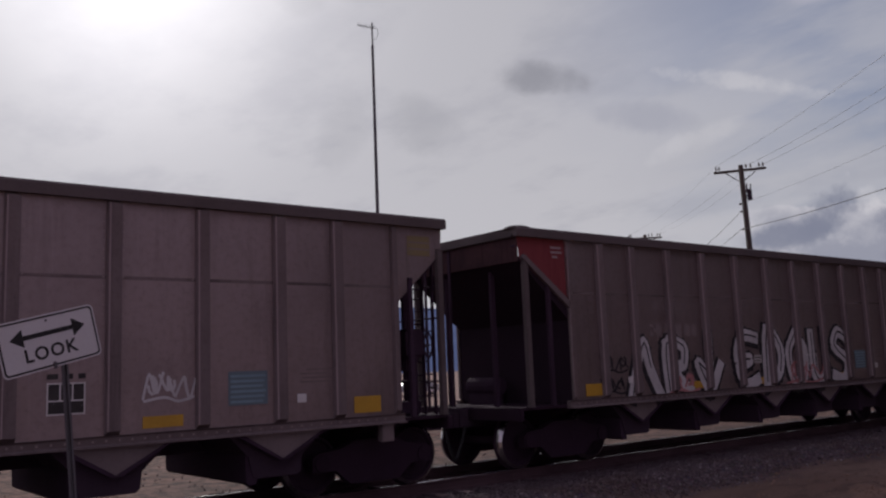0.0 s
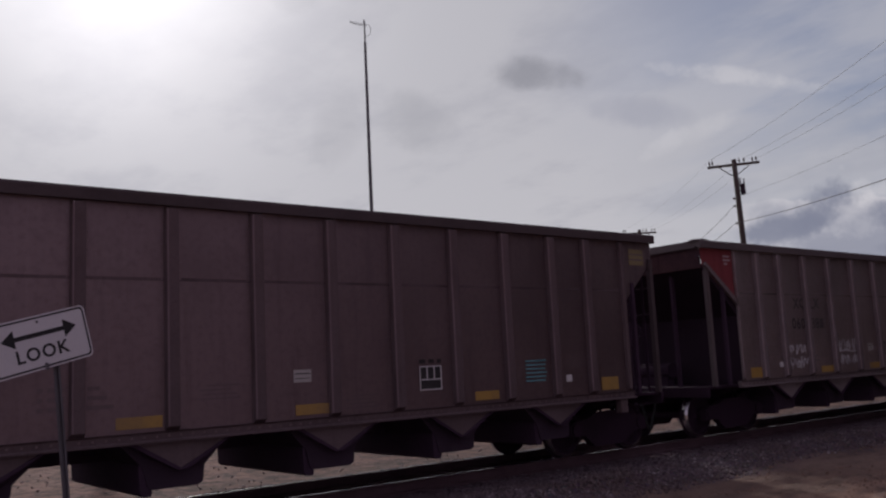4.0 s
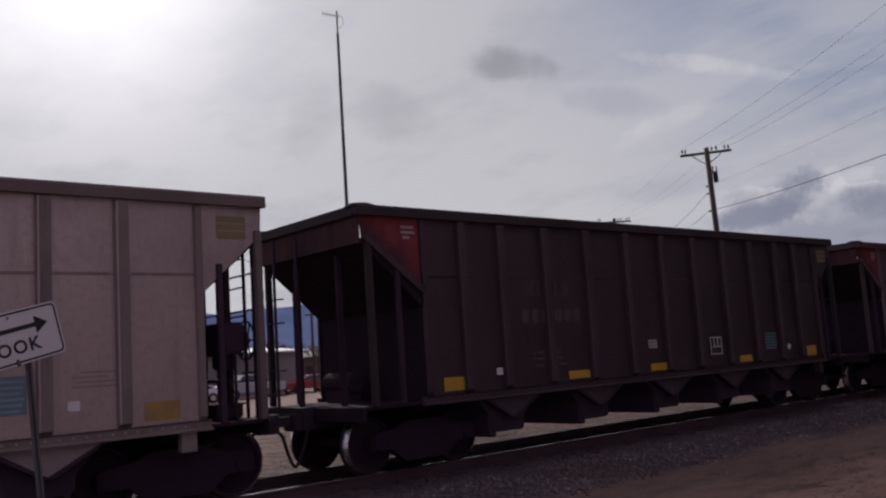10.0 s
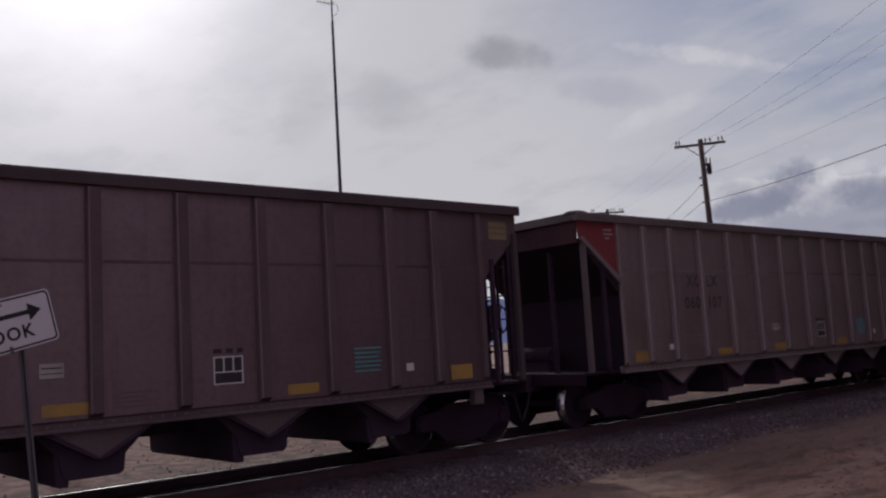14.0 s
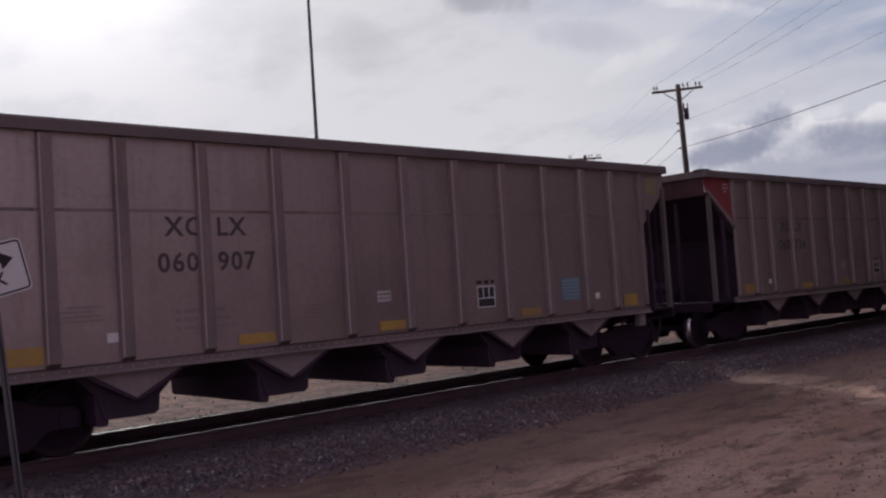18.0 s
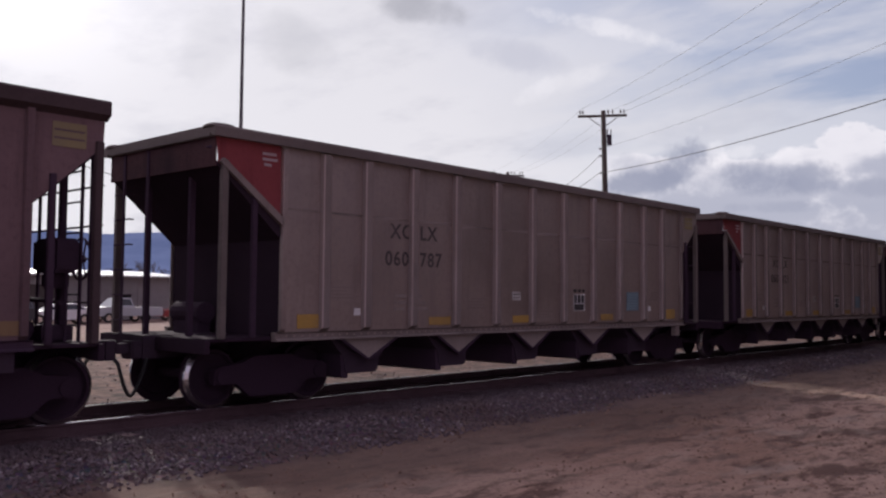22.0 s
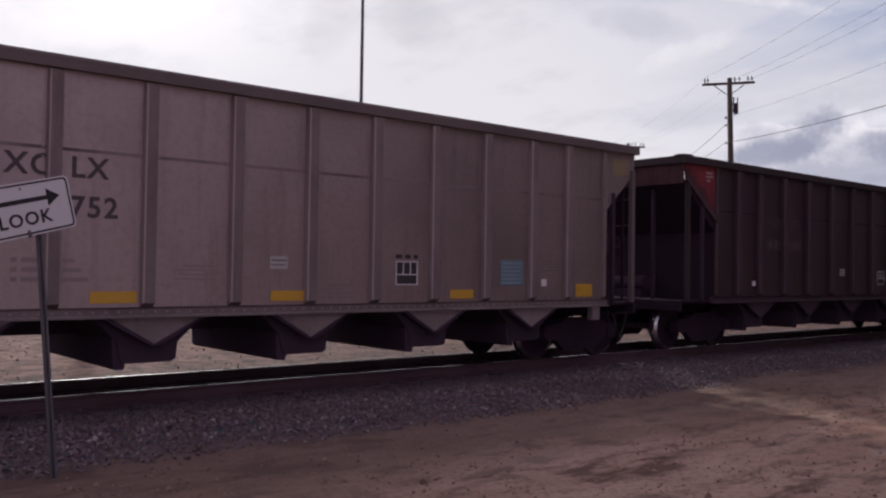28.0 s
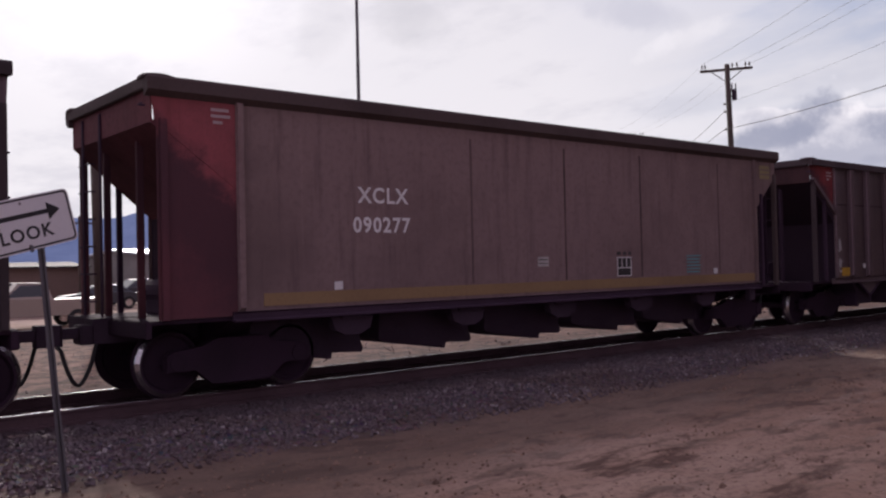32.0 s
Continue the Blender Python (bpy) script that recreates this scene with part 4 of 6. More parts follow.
def chute_meshes():
    plate = Shape().prism([(-0.64, 0.985), (0.64, 0.985), (0.08, 0.66), (-0.08, 0.66)], -1.50, -1.485).mesh("chute_plate")
    trim = Shape().prism([(-0.66, 0.985), (-0.56, 0.985), (0.02, 0.64), (-0.06, 0.64)], -1.53, -1.50).prism([(0.66, 0.985), (0.60, 0.985), (0.0, 0.66), (0.06, 0.64)], -1.53, -1.50).mesh("chute_flange")
    box = Shape().prism([(-0.70, 0.97), (-0.44, 0.70), (-0.38, 0.46), (-0.34, 0.42), (0.26, 0.42), (0.32, 0.46), (0.34, 0.66), (0.66, 0.97)], -1.38, 1.38).mesh("hopper_chute")
    door = Shape().prism([(-0.48, 0.72), (-0.46, 0.38), (-0.42, 0.345), (-0.33, 0.345), (-0.31, 0.40), (-0.37, 0.47), (-0.42, 0.72)], -1.36, 1.36).mesh("discharge_door")
    pod = Shape().prism([(-0.36, 0.96), (0.36, 0.96), (0.30, 0.78), (0.14, 0.70), (-0.14, 0.70), (-0.30, 0.78)], -1.45, -1.30).box(-0.22, 0.22, -1.50, -1.40, 0.93, 0.97, 0.008).mesh("chute_gear")
    low_box = Shape().prism([(-1.17, 0.97), (-1.19, 0.62), (-1.15, 0.59), (-0.28, 0.46), (0.42, 0.37), (0.82, 0.36), (0.86, 0.40), (0.83, 0.55), (0.70, 0.97)], -0.82, 0.82).mesh("hopper_chute")
    low_door = Shape().prism([(-1.12, 0.585), (-1.08, 0.55), (0.40, 0.345), (0.42, 0.372)], -0.80, 0.80).box(0.36, 0.44, -0.83, 0.83, 0.335, 0.38, 0.008).mesh("discharge_door")
    long_box = Shape().prism([(-1.30, 0.97), (-1.32, 0.54), (-1.28, 0.50), (-0.04, 0.34), (0.03, 0.34), (0.03, 0.39), (0.56, 0.36), (0.60, 0.42), (0.56, 0.52), (0.54, 0.62), (0.64, 0.97)], -0.82, 0.82).mesh("hopper_chute")
    long_door = Shape().prism([(-1.20, 0.50), (-1.16, 0.46), (-0.02, 0.305), (0.0, 0.335)], -0.80, 0.80).box(-0.06, 0.02, -0.83, 0.83, 0.30, 0.35, 0.008).mesh("discharge_door")
    SH["long_chute"], SH["long_door"] = long_box, long_door
    return plate, trim, box, door, pod, low_box, low_door


SH["plate"], SH["trim"], SH["chute"], SH["door"], SH["pod"], SH["low_chute"], SH["low_door"] = chute_meshes()


def wheel_mesh():
    prof = [(0.0, -0.05), (0.10, -0.06), (0.12, -0.03), (0.34, -0.01), (0.37, -0.065), (0.405, -0.065), (0.455, -0.03), (0.457, 0.045), (0.48, 0.05), (0.48, 0.075), (0.38, 0.07), (0.34, 0.03), (0.0, 0.03)]
    n = 28
    v = [(r * math.cos(2 * math.pi * i / n), y, r * math.sin(2 * math.pi * i / n)) for r, y in prof for i in range(n)]
    f = [(j * n + i, j * n + (i + 1) % n, (j + 1) * n + (i + 1) % n, (j + 1) * n + i) for j in range(len(prof) - 1) for i in range(n)]
    me = Shape().add(v, f).mesh("wheel", UNDER)
    me.materials.append(STEEL)
    for p in me.polygons:
        if 5 * n <= p.index < 7 * n:
            p.material_index = 1
    return me


SH["wheel"] = wheel_mesh()
SH["axle"] = Shape().rod((0, -0.95, 0), (0, 0.95, 0), 0.075, 10).mesh("axle")
SH["frame"] = Shape().prism([(-1.04, 0.56), (-0.95, 0.62), (-0.58, 0.66), (-0.34, 0.76), (0.34, 0.76), (0.58, 0.66), (0.95, 0.62), (1.04, 0.56), (1.04, 0.36), (0.66, 0.36), (0.42, 0.16), (-0.42, 0.16), (-0.66, 0.36), (-1.04, 0.36)], -0.075, 0.075).mesh("side_frame")
SH["bearing"] = Shape().rod((0, -0.10, 0), (0, 0.10, 0), 0.12, 14).mesh("bearing_cap")
SH["coupler"] = Shape().box(-0.72, 0.0, -0.07, 0.07, 0.80, 0.95, 0.015).box(-0.40, 0.05, -0.17, 0.17, 0.72, 0.98, 0.02).prism([(-0.79, -0.16), (-0.66, -0.18), (-0.60, -0.08), (-0.60, 0.12), (-0.70, 0.17), (-0.78, 0.10), (-0.73, 0.02), (-0.79, -0.05)], 0.72, 1.0, "z").mesh("coupler")
hose = Shape()
pts = [(-0.25 - 0.5 * q, -0.32 + 0.04 * math.sin(q * 6), 0.74 - 0.52 * math.sin(math.pi * min(1, q * 1.08)) ** 0.8) for q in [k / 11 for k in range(12)]]
hose.tube(pts, 0.027, 7)
SH["hose"] = hose.mesh("air_hose")
wheel = Shape()
ring = [(0, 0.27 * math.cos(a), 0.27 * math.sin(a)) for a in [k * math.pi / 10 for k in range(21)]]
wheel.tube(ring, 0.016, 6)
for k in range(6):
    wheel.rod((0.03, 0, 0), (0, 0.27 * math.cos(k * math.pi / 3), 0.27 * math.sin(k * math.pi / 3)), 0.012, 6)
wheel.rod((0.06, 0, 0), (-0.16, 0, 0), 0.04, 8)
SH["brake_wheel"] = wheel.mesh("brake_wheel")
SH["brake_box"] = Shape().box(-0.20, 0.14, -0.30, 0.34, 1.92, 2.36, 0.04).box(-0.14, 0.10, -0.12, 0.20, 1.72, 1.94, 0.03).rod((0.0, -0.24, 1.05), (0.0, -0.24, 1.95), 0.022, 8).rod((0.0, 0.28, 1.05), (0.0, 0.28, 1.95), 0.022, 8).rod((0.0, 0.05, 1.05), (0.0, 0.05, 1.75), 0.016, 8).mesh("brake_gear")
SH["brake_tank"] = Shape().rod((0, -0.5, 1.42), (0, 0.3, 1.42), 0.17, 14).box(-0.12, 0.12, -0.45, 0.25, 1.05, 1.3, 0.01).mesh("air_tank")
SH["stile"] = Shape().box(-0.012, 0.012, -0.03, 0.03, 1.04, 3.86).mesh("ladder_stile")
SH["rigging"] = (Shape().rod((14.0, -0.75, 1.20), (14.0, 0.15, 1.20), 0.14, 14).box(14.15, 14.55, -0.95, -0.45, 1.06, 1.26, 0.02).rod((14.35, -1.0, 1.55), (14.35, 0.9, 1.62), 0.028, 8)
                 .rod((14.45, -0.8, 1.1), (14.5, -0.7, 1.8), 0.04, 8).rod((14.2, 0.3, 1.05), (14.3, 0.35, 1.75), 0.05, 8).box(14.1, 14.4, 0.45, 0.75, 1.06, 1.5, 0.03)).mesh("brake_rigging")
SH["pad"] = Shape().box(-0.10, 0.10, -1.53, -1.40, 0.74, 0.984, 0.008).mesh("jacking_pad")
SH["sill_cap"] = Shape().rod((0, -1.562, 0), (0, -1.53, 0), 0.022, 8).box(-0.03, 0.03, -1.54, -1.528, -0.03, 0.03).mesh("sill_cap")
SH["rung"] = Shape().tube([(0.08, 0, 0), (0, 0, 0), (0, 0.46, 0)], 0.013, 6).mesh("ladder_rung")
SH["end_rail"] = Shape().tube([(0, -1.5, 0), (0, 1.5, 0)], 0.014, 6).mesh("end_rail")
SH["grab"] = Shape().tube([(-0.02, -1.5, 3.70), (-0.10, -1.5, 3.70), (-0.10, -1.62, 3.70)], 0.012).mesh("grab_iron")
SH["cage"] = Shape()
for a, z in ((0.0, 0.0), (0.135, 0.15), (0.27, 0.15), (0.402, 0.0)):
    SH["cage"].box(a, a + 0.016, -0.006, 0, z, 0.36)
for a in (0.0, 0.15, 0.344):
    SH["cage"].box(0, 0.418, -0.0064, 0, a, a + 0.016)
SH["cage"] = SH["cage"].mesh("routing_frame")
SH["cage_dark"] = Shape().box(0.01, 0.41, -0.003, 0, 0.01, 0.355).box(0.0, 0.12, -0.0034, 0, 0.40, 0.46).box(0.18, 0.28, -0.0034, 0, 0.40, 0.46).box(0.34, 0.42, -0.0034, 0, 0.40, 0.46).mesh("dark_field")
SH["card"] = Shape().box(0, 0.27, -0.008, 0, 0, 0.17, 0.002).mesh("card")
SH["card_lines"] = Shape().box(0.02, 0.25, -0.010, -0.008, 0.11, 0.125).box(0.02, 0.25, -0.010, -0.008, 0.05, 0.06).mesh("card_print")
SH["tagplate"] = Shape().box(0, 0.14, -0.012, 0, 0, 0.115, 0.003).mesh("tag_plate")
SH["teal"] = Shape()
for k in range(6):
    SH["teal"].box(0.0, 0.45 + 0.02 * (k % 3), -0.003, 0, 0.065 * k, 0.065 * k + 0.030)
SH["teal"] = SH["teal"].mesh("stencil_print")
SH["teal_field"] = Shape().box(0.0, 0.55, -0.003, 0, 0.0, 0.43).mesh("stencil_field")
SH["small_print"] = Shape()
for k, (a, b) in enumerate(((0, 0.55), (0.05, 0.5), (0, 0.42), (0.1, 0.55))):
    SH["small_print"].box(a, b, -0.002, 0, 0.055 * k, 0.055 * k + 0.02)
SH["small_print"] = SH["small_print"].mesh("small_print")
SH["load_print"] = Shape()
for k in range(3):
    SH["load_print"].box(0.0, 0.07, -0.002, 0, 0.11 * k, 0.11 * k + 0.055).box(0.11, 0.30, -0.002, 0, 0.11 * k, 0.11 * k + 0.055).box(0.55, 0.85 - 0.08 * k, -0.002, 0, 0.11 * k, 0.11 * k + 0.05)
SH["load_print"] = SH["load_print"].mesh("load_print")
SH["red_print"] = Shape().box(0, 0.25, -0.003, 0, 0.16, 0.20).box(0, 0.27, -0.003, 0, 0.08, 0.12).box(0.03, 0.16, -0.003, 0, 0.0, 0.04).mesh("white_print")
SH["hazard"] = Shape().box(0, 0.42, -0.003, 0, 0, 0.30).mesh("yellow_field")
SH["hazard_lines"] = Shape().box(0.02, 0.40, -0.005, -0.003, 0.19, 0.215).box(0.02, 0.40, -0.005, -0.003, 0.09, 0.115).mesh("hazard_print")
REFLECT = ((1.52, 0.54, 0.21), (4.42, 0.56, 0.14), (6.80, 0.56, 0.14), (9.98, 0.50, 0.14), (12.95, 0.45, 0.23))
for i, (x, w, h) in enumerate(REFLECT):
    SH["reflect%d" % i] = Shape().box(x, x + w, -0.006, 0, 1.165, 1.165 + h, 0.002).mesh("reflector")
SH["stripe"] = Shape().box(1.55, 13.75, -0.006, 0, 1.17, 1.34).mesh("side_stripe")
SH["c_red"] = Shape().box(0.24, 2.55, -0.006, 0, 2.60, 3.84).mesh("red_field")
SH["c_patch"] = Shape().add([(0, 0, 0.06), (0.22, 0, 0.0), (0.5, 0, 0.03), (0.76, 0, 0.0), (0.80, 0, 0.44), (0.78, 0, 0.86), (0.4, 0, 0.84), (0.02, 0, 0.87), (-0.02, 0, 0.5)], [tuple(range(9))]).mesh("repaint_patch")
SH["c_blue"] = Shape().add([(0, 0, 0), (0.42, 0, 0.0), (0.42, 0, 0.44), (0.2, 0, 0.50), (0, 0, 0.42)], [(0, 1, 2, 3, 4)]).mesh("blue_field")

SKIN = -IN - 0.004      # where paint lies on the side sheets


def lettered(car, text, x, z, size, mat, label):
    part("lettering", letters(text, size * 0.95), car, mat, label, pose(x, SKIN - 0.002, z))


WHEELSETS = []


def truck(car, middle):
    t = part("truck", SH["bolster"], car, TRUCK, "black grimy four-wheel truck", pose(middle, 0, 0))
    for dx in (-0.89, 0.89):
        axle = part("axle", SH["axle"], car, TRUCK, "axle with its two wheels", pose(middle + dx, 0, 0.457))
        WHEELSETS.append((axle, middle + dx))
        for s in (-1, 1):
            part("wheel", SH["wheel"], axle, TRUCK, "steel wheel with a worn bright rim", at=pose(0, s * 0.755, 0, 0, 0, 180 if s > 0 else 0))
            part("bearing_cap", SH["bearing"], t, TRUCK, at=pose(dx, s * 1.02, 0.48))
    for s in (-1, 1):
        part("side_frame", SH["frame"], t, TRUCK, at=pose(0, s * 1.02, 0))


def hopper_car(label, kind, tone, number="", ink="black", yellow="old", tags=(), red_tag=False):
    """One open-topped coal hopper car, its rear end at the origin, heading along x."""
    car = thing("hopper_car", label, "freight car", "hopper cars of the coal train")
    body, rib, chord = BODY[tone], RIB[tone], CHORD[tone]
    b_type, c_type = kind == "smooth", kind == "patched"
    end_mat = SOOTY_RED if b_type else BLACKENED_RED if c_type else RED
    part("side_sheet", SH["side"], car, body)
    part("side_sheet", SH["side_far"], car, body)
    part("corner_panel", SH["corner"], car, SMOKED_RED if tone in ("dark", "black", "plum", "maroon", "umber", "drab", "sepia", "brown") and not b_type else end_mat, "faded red corner panel")
    part("corner_panel", SH["corner_far"], car, DEEP_RED)
    pre = "tall_" if b_type or c_type else ""
    lift = 0.045 if b_type else 0.08 if c_type else 0.0
    for key in ("chord", "chord_far"):
        part("top_chord", SH[pre + key], car, chord, "dark rolled-steel top edge", pose(0, 0, lift))
        part("side_sill", SH["sill_" + key], car, GRIME if b_type or c_type else rib)
        if not b_type and not (c_type and key == "chord"):
            part("gusset_edge", SH["diag_" + key], car, rib)
    part("end_chord", SH["end_chord_r"], car, chord, at=pose(0, 0, lift))
    part("end_chord", SH["end_chord_f"], car, chord, at=pose(0, 0, lift))
    for x, s in ((0.16, -1), (0.16, 1), (14.44, 1)):
        part("corner_cap", SH["cap"], car, chord, at=pose(x, s * 1.42, 4.022 + lift))
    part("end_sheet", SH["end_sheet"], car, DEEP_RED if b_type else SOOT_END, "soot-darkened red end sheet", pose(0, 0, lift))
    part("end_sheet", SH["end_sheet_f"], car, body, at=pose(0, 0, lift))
    part("slope_sheet", SH["slope_r"], car, DEEP_RED if b_type else NEAR_BLACK, "dark sloping end sheet")
    part("slope_sheet", SH["slope_f"], car, NEAR_BLACK, "dark sloping end sheet")
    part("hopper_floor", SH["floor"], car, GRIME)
    part("bulkhead", SH["bulkhead_r"], car, NEAR_BLACK, "black lower end bulkhead")
    part("bulkhead", SH["bulkhead_f"], car, NEAR_BLACK, "black lower end bulkhead")
    if b_type:
        part("corner_sheet", SH["corner_low"], car, SOOTY_RED, "sooty red lower corner sheet")
    if c_type:
        part("corner_sheet", SH["corner_low"], car, BLACKENED_RED, "soot-black lower corner sheet")
    posts = () if b_type else C_POSTS if c_type else POSTS
    for x in posts:
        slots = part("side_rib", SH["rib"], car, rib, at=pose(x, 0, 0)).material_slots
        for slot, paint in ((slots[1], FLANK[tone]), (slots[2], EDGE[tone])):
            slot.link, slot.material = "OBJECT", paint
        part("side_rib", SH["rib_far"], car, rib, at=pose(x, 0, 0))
    for x in (1.23, 13.69):
        part("side_rib", SH["edge_rib"], car, body if x < 2 else rib, at=pose(x, 0, 0))
        part("side_rib", SH["edge_rib_far"], car, rib, at=pose(x, 0, 0))
    if b_type:
        for x in (5.30, 7.51, 9.66, 12.30):
            part("sheet_seam", SH["upright_seam"], car, SEAM[tone], at=pose(x, 0, 0))
    else:
        part("sheet_seam", SH["low_seam" if c_type else "seam"], car, FLANK[tone] if c_type else SEAM[tone])
        tagged(part("rivet_strip", SH["rivets_c" if c_type else "rivets"], car, body), kind="stuff")
    post_mat = SOOTY_RED if b_type else GRIME
    for x in (0.20, 14.55):
        for s in (-1, 1):
            part("corner_post", SH["post"], car, SOOTY_RED if b_type and x < 1 else chord, at=pose(x, s * 1.50, 0))
            part("end_post", SH["inner_post"], car, GRIME if x > 1 or not b_type else SOOTY_RED, at=pose(x + (0.04 if x < 1 else -0.04), s * 0.62, 0))
    for x in (0.72, 13.98):
        for s in ((-1, 1) if not (b_type or c_type) or x > 1 else (1,)):
            part("end_post", SH["short_post"], car, GRIME if b_type or x > 1 else post_mat, at=pose(x, s * 1.50, 0))
    part("end_platform", SH["platform"], car, TRUCK)
    part("end_platform", SH["platform"], car, TRUCK, at=pose(14.65, 0, 0, 0, 0, 180))
    part("centre_sill", SH["centre_sill"], car, UNDER)
    for x in TIPS:
        c = part("hopper_chute", SH["low_chute" if c_type else "long_chute" if b_type else "chute"], car, UNDER, "black discharge chute", pose(x, 0, 0))
        part("discharge_door", SH["low_door" if c_type else "long_door" if b_type else "door"], c, GRIME)
        if b_type or c_type:
            part("chute_gear", SH["pod"], c, UNDER)
        else:
            part("chute_plate", SH["plate"], c, CHUTE[tone], "painted triangular chute plate")
            part("chute_flange", SH["trim"], c, GRIME)
    part("jacking_pad", SH["pad"], car, UNDER if b_type or c_type else CHUTE[tone], "painted square jacking pad", pose(13.50, 0, 0))
    if c_type:
        # bolt highlights along the sill, made as small white pieces
        for x in (1.60, 2.85, 4.20, 5.45, 6.80, 7.90, 8.45, 9.90, 11.20):
            part("sill_cap", SH["sill_cap"], car, WHITE, "small white dot painted as a bolt highlight on the sill", pose(x, 0, 1.057))
    for a, b in AXLES:
        truck(car, (a + b) / 2)
    part("coupler", SH["coupler"], car, UNDER)
    part("coupler", SH["coupler"], car, UNDER, at=pose(14.65, 0, 0, 0, 0, 180))
    part("air_hose", SH["hose"], car, RUBBER)
    part("air_hose", SH["hose"], car, RUBBER, at=pose(14.65, 0, 0, 0, 0, 180))
    part("brake_gear", SH["brake_box"], car, GRIME, at=pose(14.40, -0.80, 0))
    part("brake_rigging", SH["rigging"], car, GRIME, "black levers and cylinders of the brake")
    for x, y in ((14.60, -1.24), (14.60, -0.98), (14.60, -0.50), (14.60, -0.16), (14.60, 0.28), (14.60, 1.02), (14.60, 1.45), (0.04, 1.02), (0.04, 0.30)):
        part("ladder_stile", SH["stile"], car, GRIME, at=pose(x, y, 0))
    part("brake_wheel", SH["brake_wheel"], car, GRIME, "spoked hand brake wheel", at=pose(14.66, -0.86, 2.11))
    part("air_tank", SH["brake_tank"], car, GRIME, at=pose(0.98, 0.6, -0.04))
    for k in range(6):
        z = 1.25 + 0.40 * k
        part("ladder_rung", SH["rung"], car, GRIME, at=pose(0.13, 1.03, z))
        part("ladder_rung", SH["rung"], car, GRIME, at=pose(14.52, 1.03, z))
        part("ladder_rung", SH["rung"], car, GRIME, at=pose(14.60, -0.52, z, 0, 0, 180))
    for z in (1.55, 2.52, 3.02):
        part("end_rail", SH["end_rail"], car, GRIME, at=pose(14.62, 0, z))
    part("grab_iron", SH["grab"], car, GRIME)
    part("grab_iron", SH["grab"], car, GRIME, at=pose(14.65, 0, 0, 0, 0, 180))
    # paint and decals
    faint = INK_FAINT[tone]
    at = lambda x, z, d=0.0: pose(x, SKIN - d, z)
    ymat = {"bright": YELLOW, "old": OLD_YELLOW}.get(yellow)
    if ymat:
        for i in range(5):
            if c_type and i:
                continue
            part("reflector", SH["reflect%d" % i], car, ymat, "yellow reflector strip" if yellow == "bright" else "dirty yellow reflector strip", at(0, 0 if not b_type else 0.0, 0.008 if b_type else 0))
    if b_type:
        part("side_stripe", SH["stripe"], car, STRIPE, "faded ochre stripe", at(0, 0))
    if not c_type:
        part("yellow_field", SH["hazard"], car, HAZARD, "dirty yellow decal", at(13.96, 3.44))
        part("hazard_print", SH["hazard_lines"], car, faint, "", at(13.96, 3.44))
        part("white_print", SH["red_print"], car, FADED, "lines of faded white print", at(0.84, 3.55))
    part("card", SH["card"], car, CARD, "white placard", at(6.78, 1.60))
    part("card_print", SH["card_lines"], car, INK, "", at(6.78, 1.60))
    cx = 10.14 if c_type else 8.90
    part("dark_field", SH["cage_dark"], car, INK, "", at(cx, 1.38))
    part("routing_frame", SH["cage"], car, WHITE, "white-lined information frame", at(cx, 1.38, 0.003))
    if c_type:
        for x, w in ((5.62, 0.94), (6.74, 0.9), (7.91, 0.9), (8.97, 0.9), (12.62, 0.3), (13.2, 0.5)):
            part("reflector", SH["reflect1"], car, YELLOW, "yellow reflector strip", pose(x - 4.42 * w, SKIN, 0) @ Matrix.Diagonal((w, 1, 1, 1)))
        part("red_field", SH["c_red"], car, BLACKENED_RED, "large faded red corner field", at(0, 0))
        part("blue_field", SH["c_blue"], car, SKYBLUE, "pale blue decal", at(12.58, 1.86))
        tagged(part("stencil_print", SH["teal"], car, TEAL, "", at(8.0, 1.32)), kind="stuff")
    else:
        blocked = tone in ("light", "beige", "tan")
        if blocked:
            part("stencil_field", SH["teal_field"], car, TEAL_FIELD, "faded teal stencil block", at(11.07, 1.37))
        tagged(part("stencil_print", SH["teal"], car, TEAL_LINE if blocked else TEAL if tone != "black" else INK_FAINT["tan"], "teal stencilled lines", at(11.10, 1.40, 0.004)), kind="stuff")
    for x, z in ((2.66, 1.35), (12.05, 1.36)):
        part("tag_plate", SH["tagplate"], car, WHITE, "small white tag plate", at(x, z))
    if not b_type:
        for x, z in ((2.10, 1.62), (5.45, 1.45), (7.6, 1.20), (12.1, 1.62)):
            part("small_print", SH["small_print"], car, faint, "", at(x, z))
        tagged(part("load_print", SH["load_print"], car, faint, "", at(3.55, 1.42)), kind="stuff")
    if number:
        mat = {"black": NUMBER_INK, "faint": faint, "white": WHITE, "rust": RUST_INK}[ink]
        if b_type:
            lettered(car, "XCLX", 3.10, 2.60, 0.335, mat, "white stencilled reporting mark")
            lettered(car, number.replace(" ", ""), 3.00, 2.17, 0.325, mat, "white stencilled car number")
        elif c_type:
            for x in (3.22, 4.22):
                part("repaint_patch", SH["c_patch"], car, PATCH, "grey repaint patch", at(x, 1.61))
            for text, x, z in (("X C", 3.36, 2.16), ("L X", 4.42, 2.16), (number[:3], 3.32, 1.77), (number[-3:], 4.38, 1.77)):
                lettered(car, text, x, z, 0.34, mat, "rust-red stencilled mark")
        else:
            a, b = number.split(" ")
            for text, x, z in (("XC", 3.46, 2.64), ("LX", 4.17, 2.64), (a, 3.34, 2.18), (b, 4.17, 2.18)):
                lettered(car, text, x, z, 0.36, mat, "stencilled car marking" if ink == "black" else "worn, faint car marking")
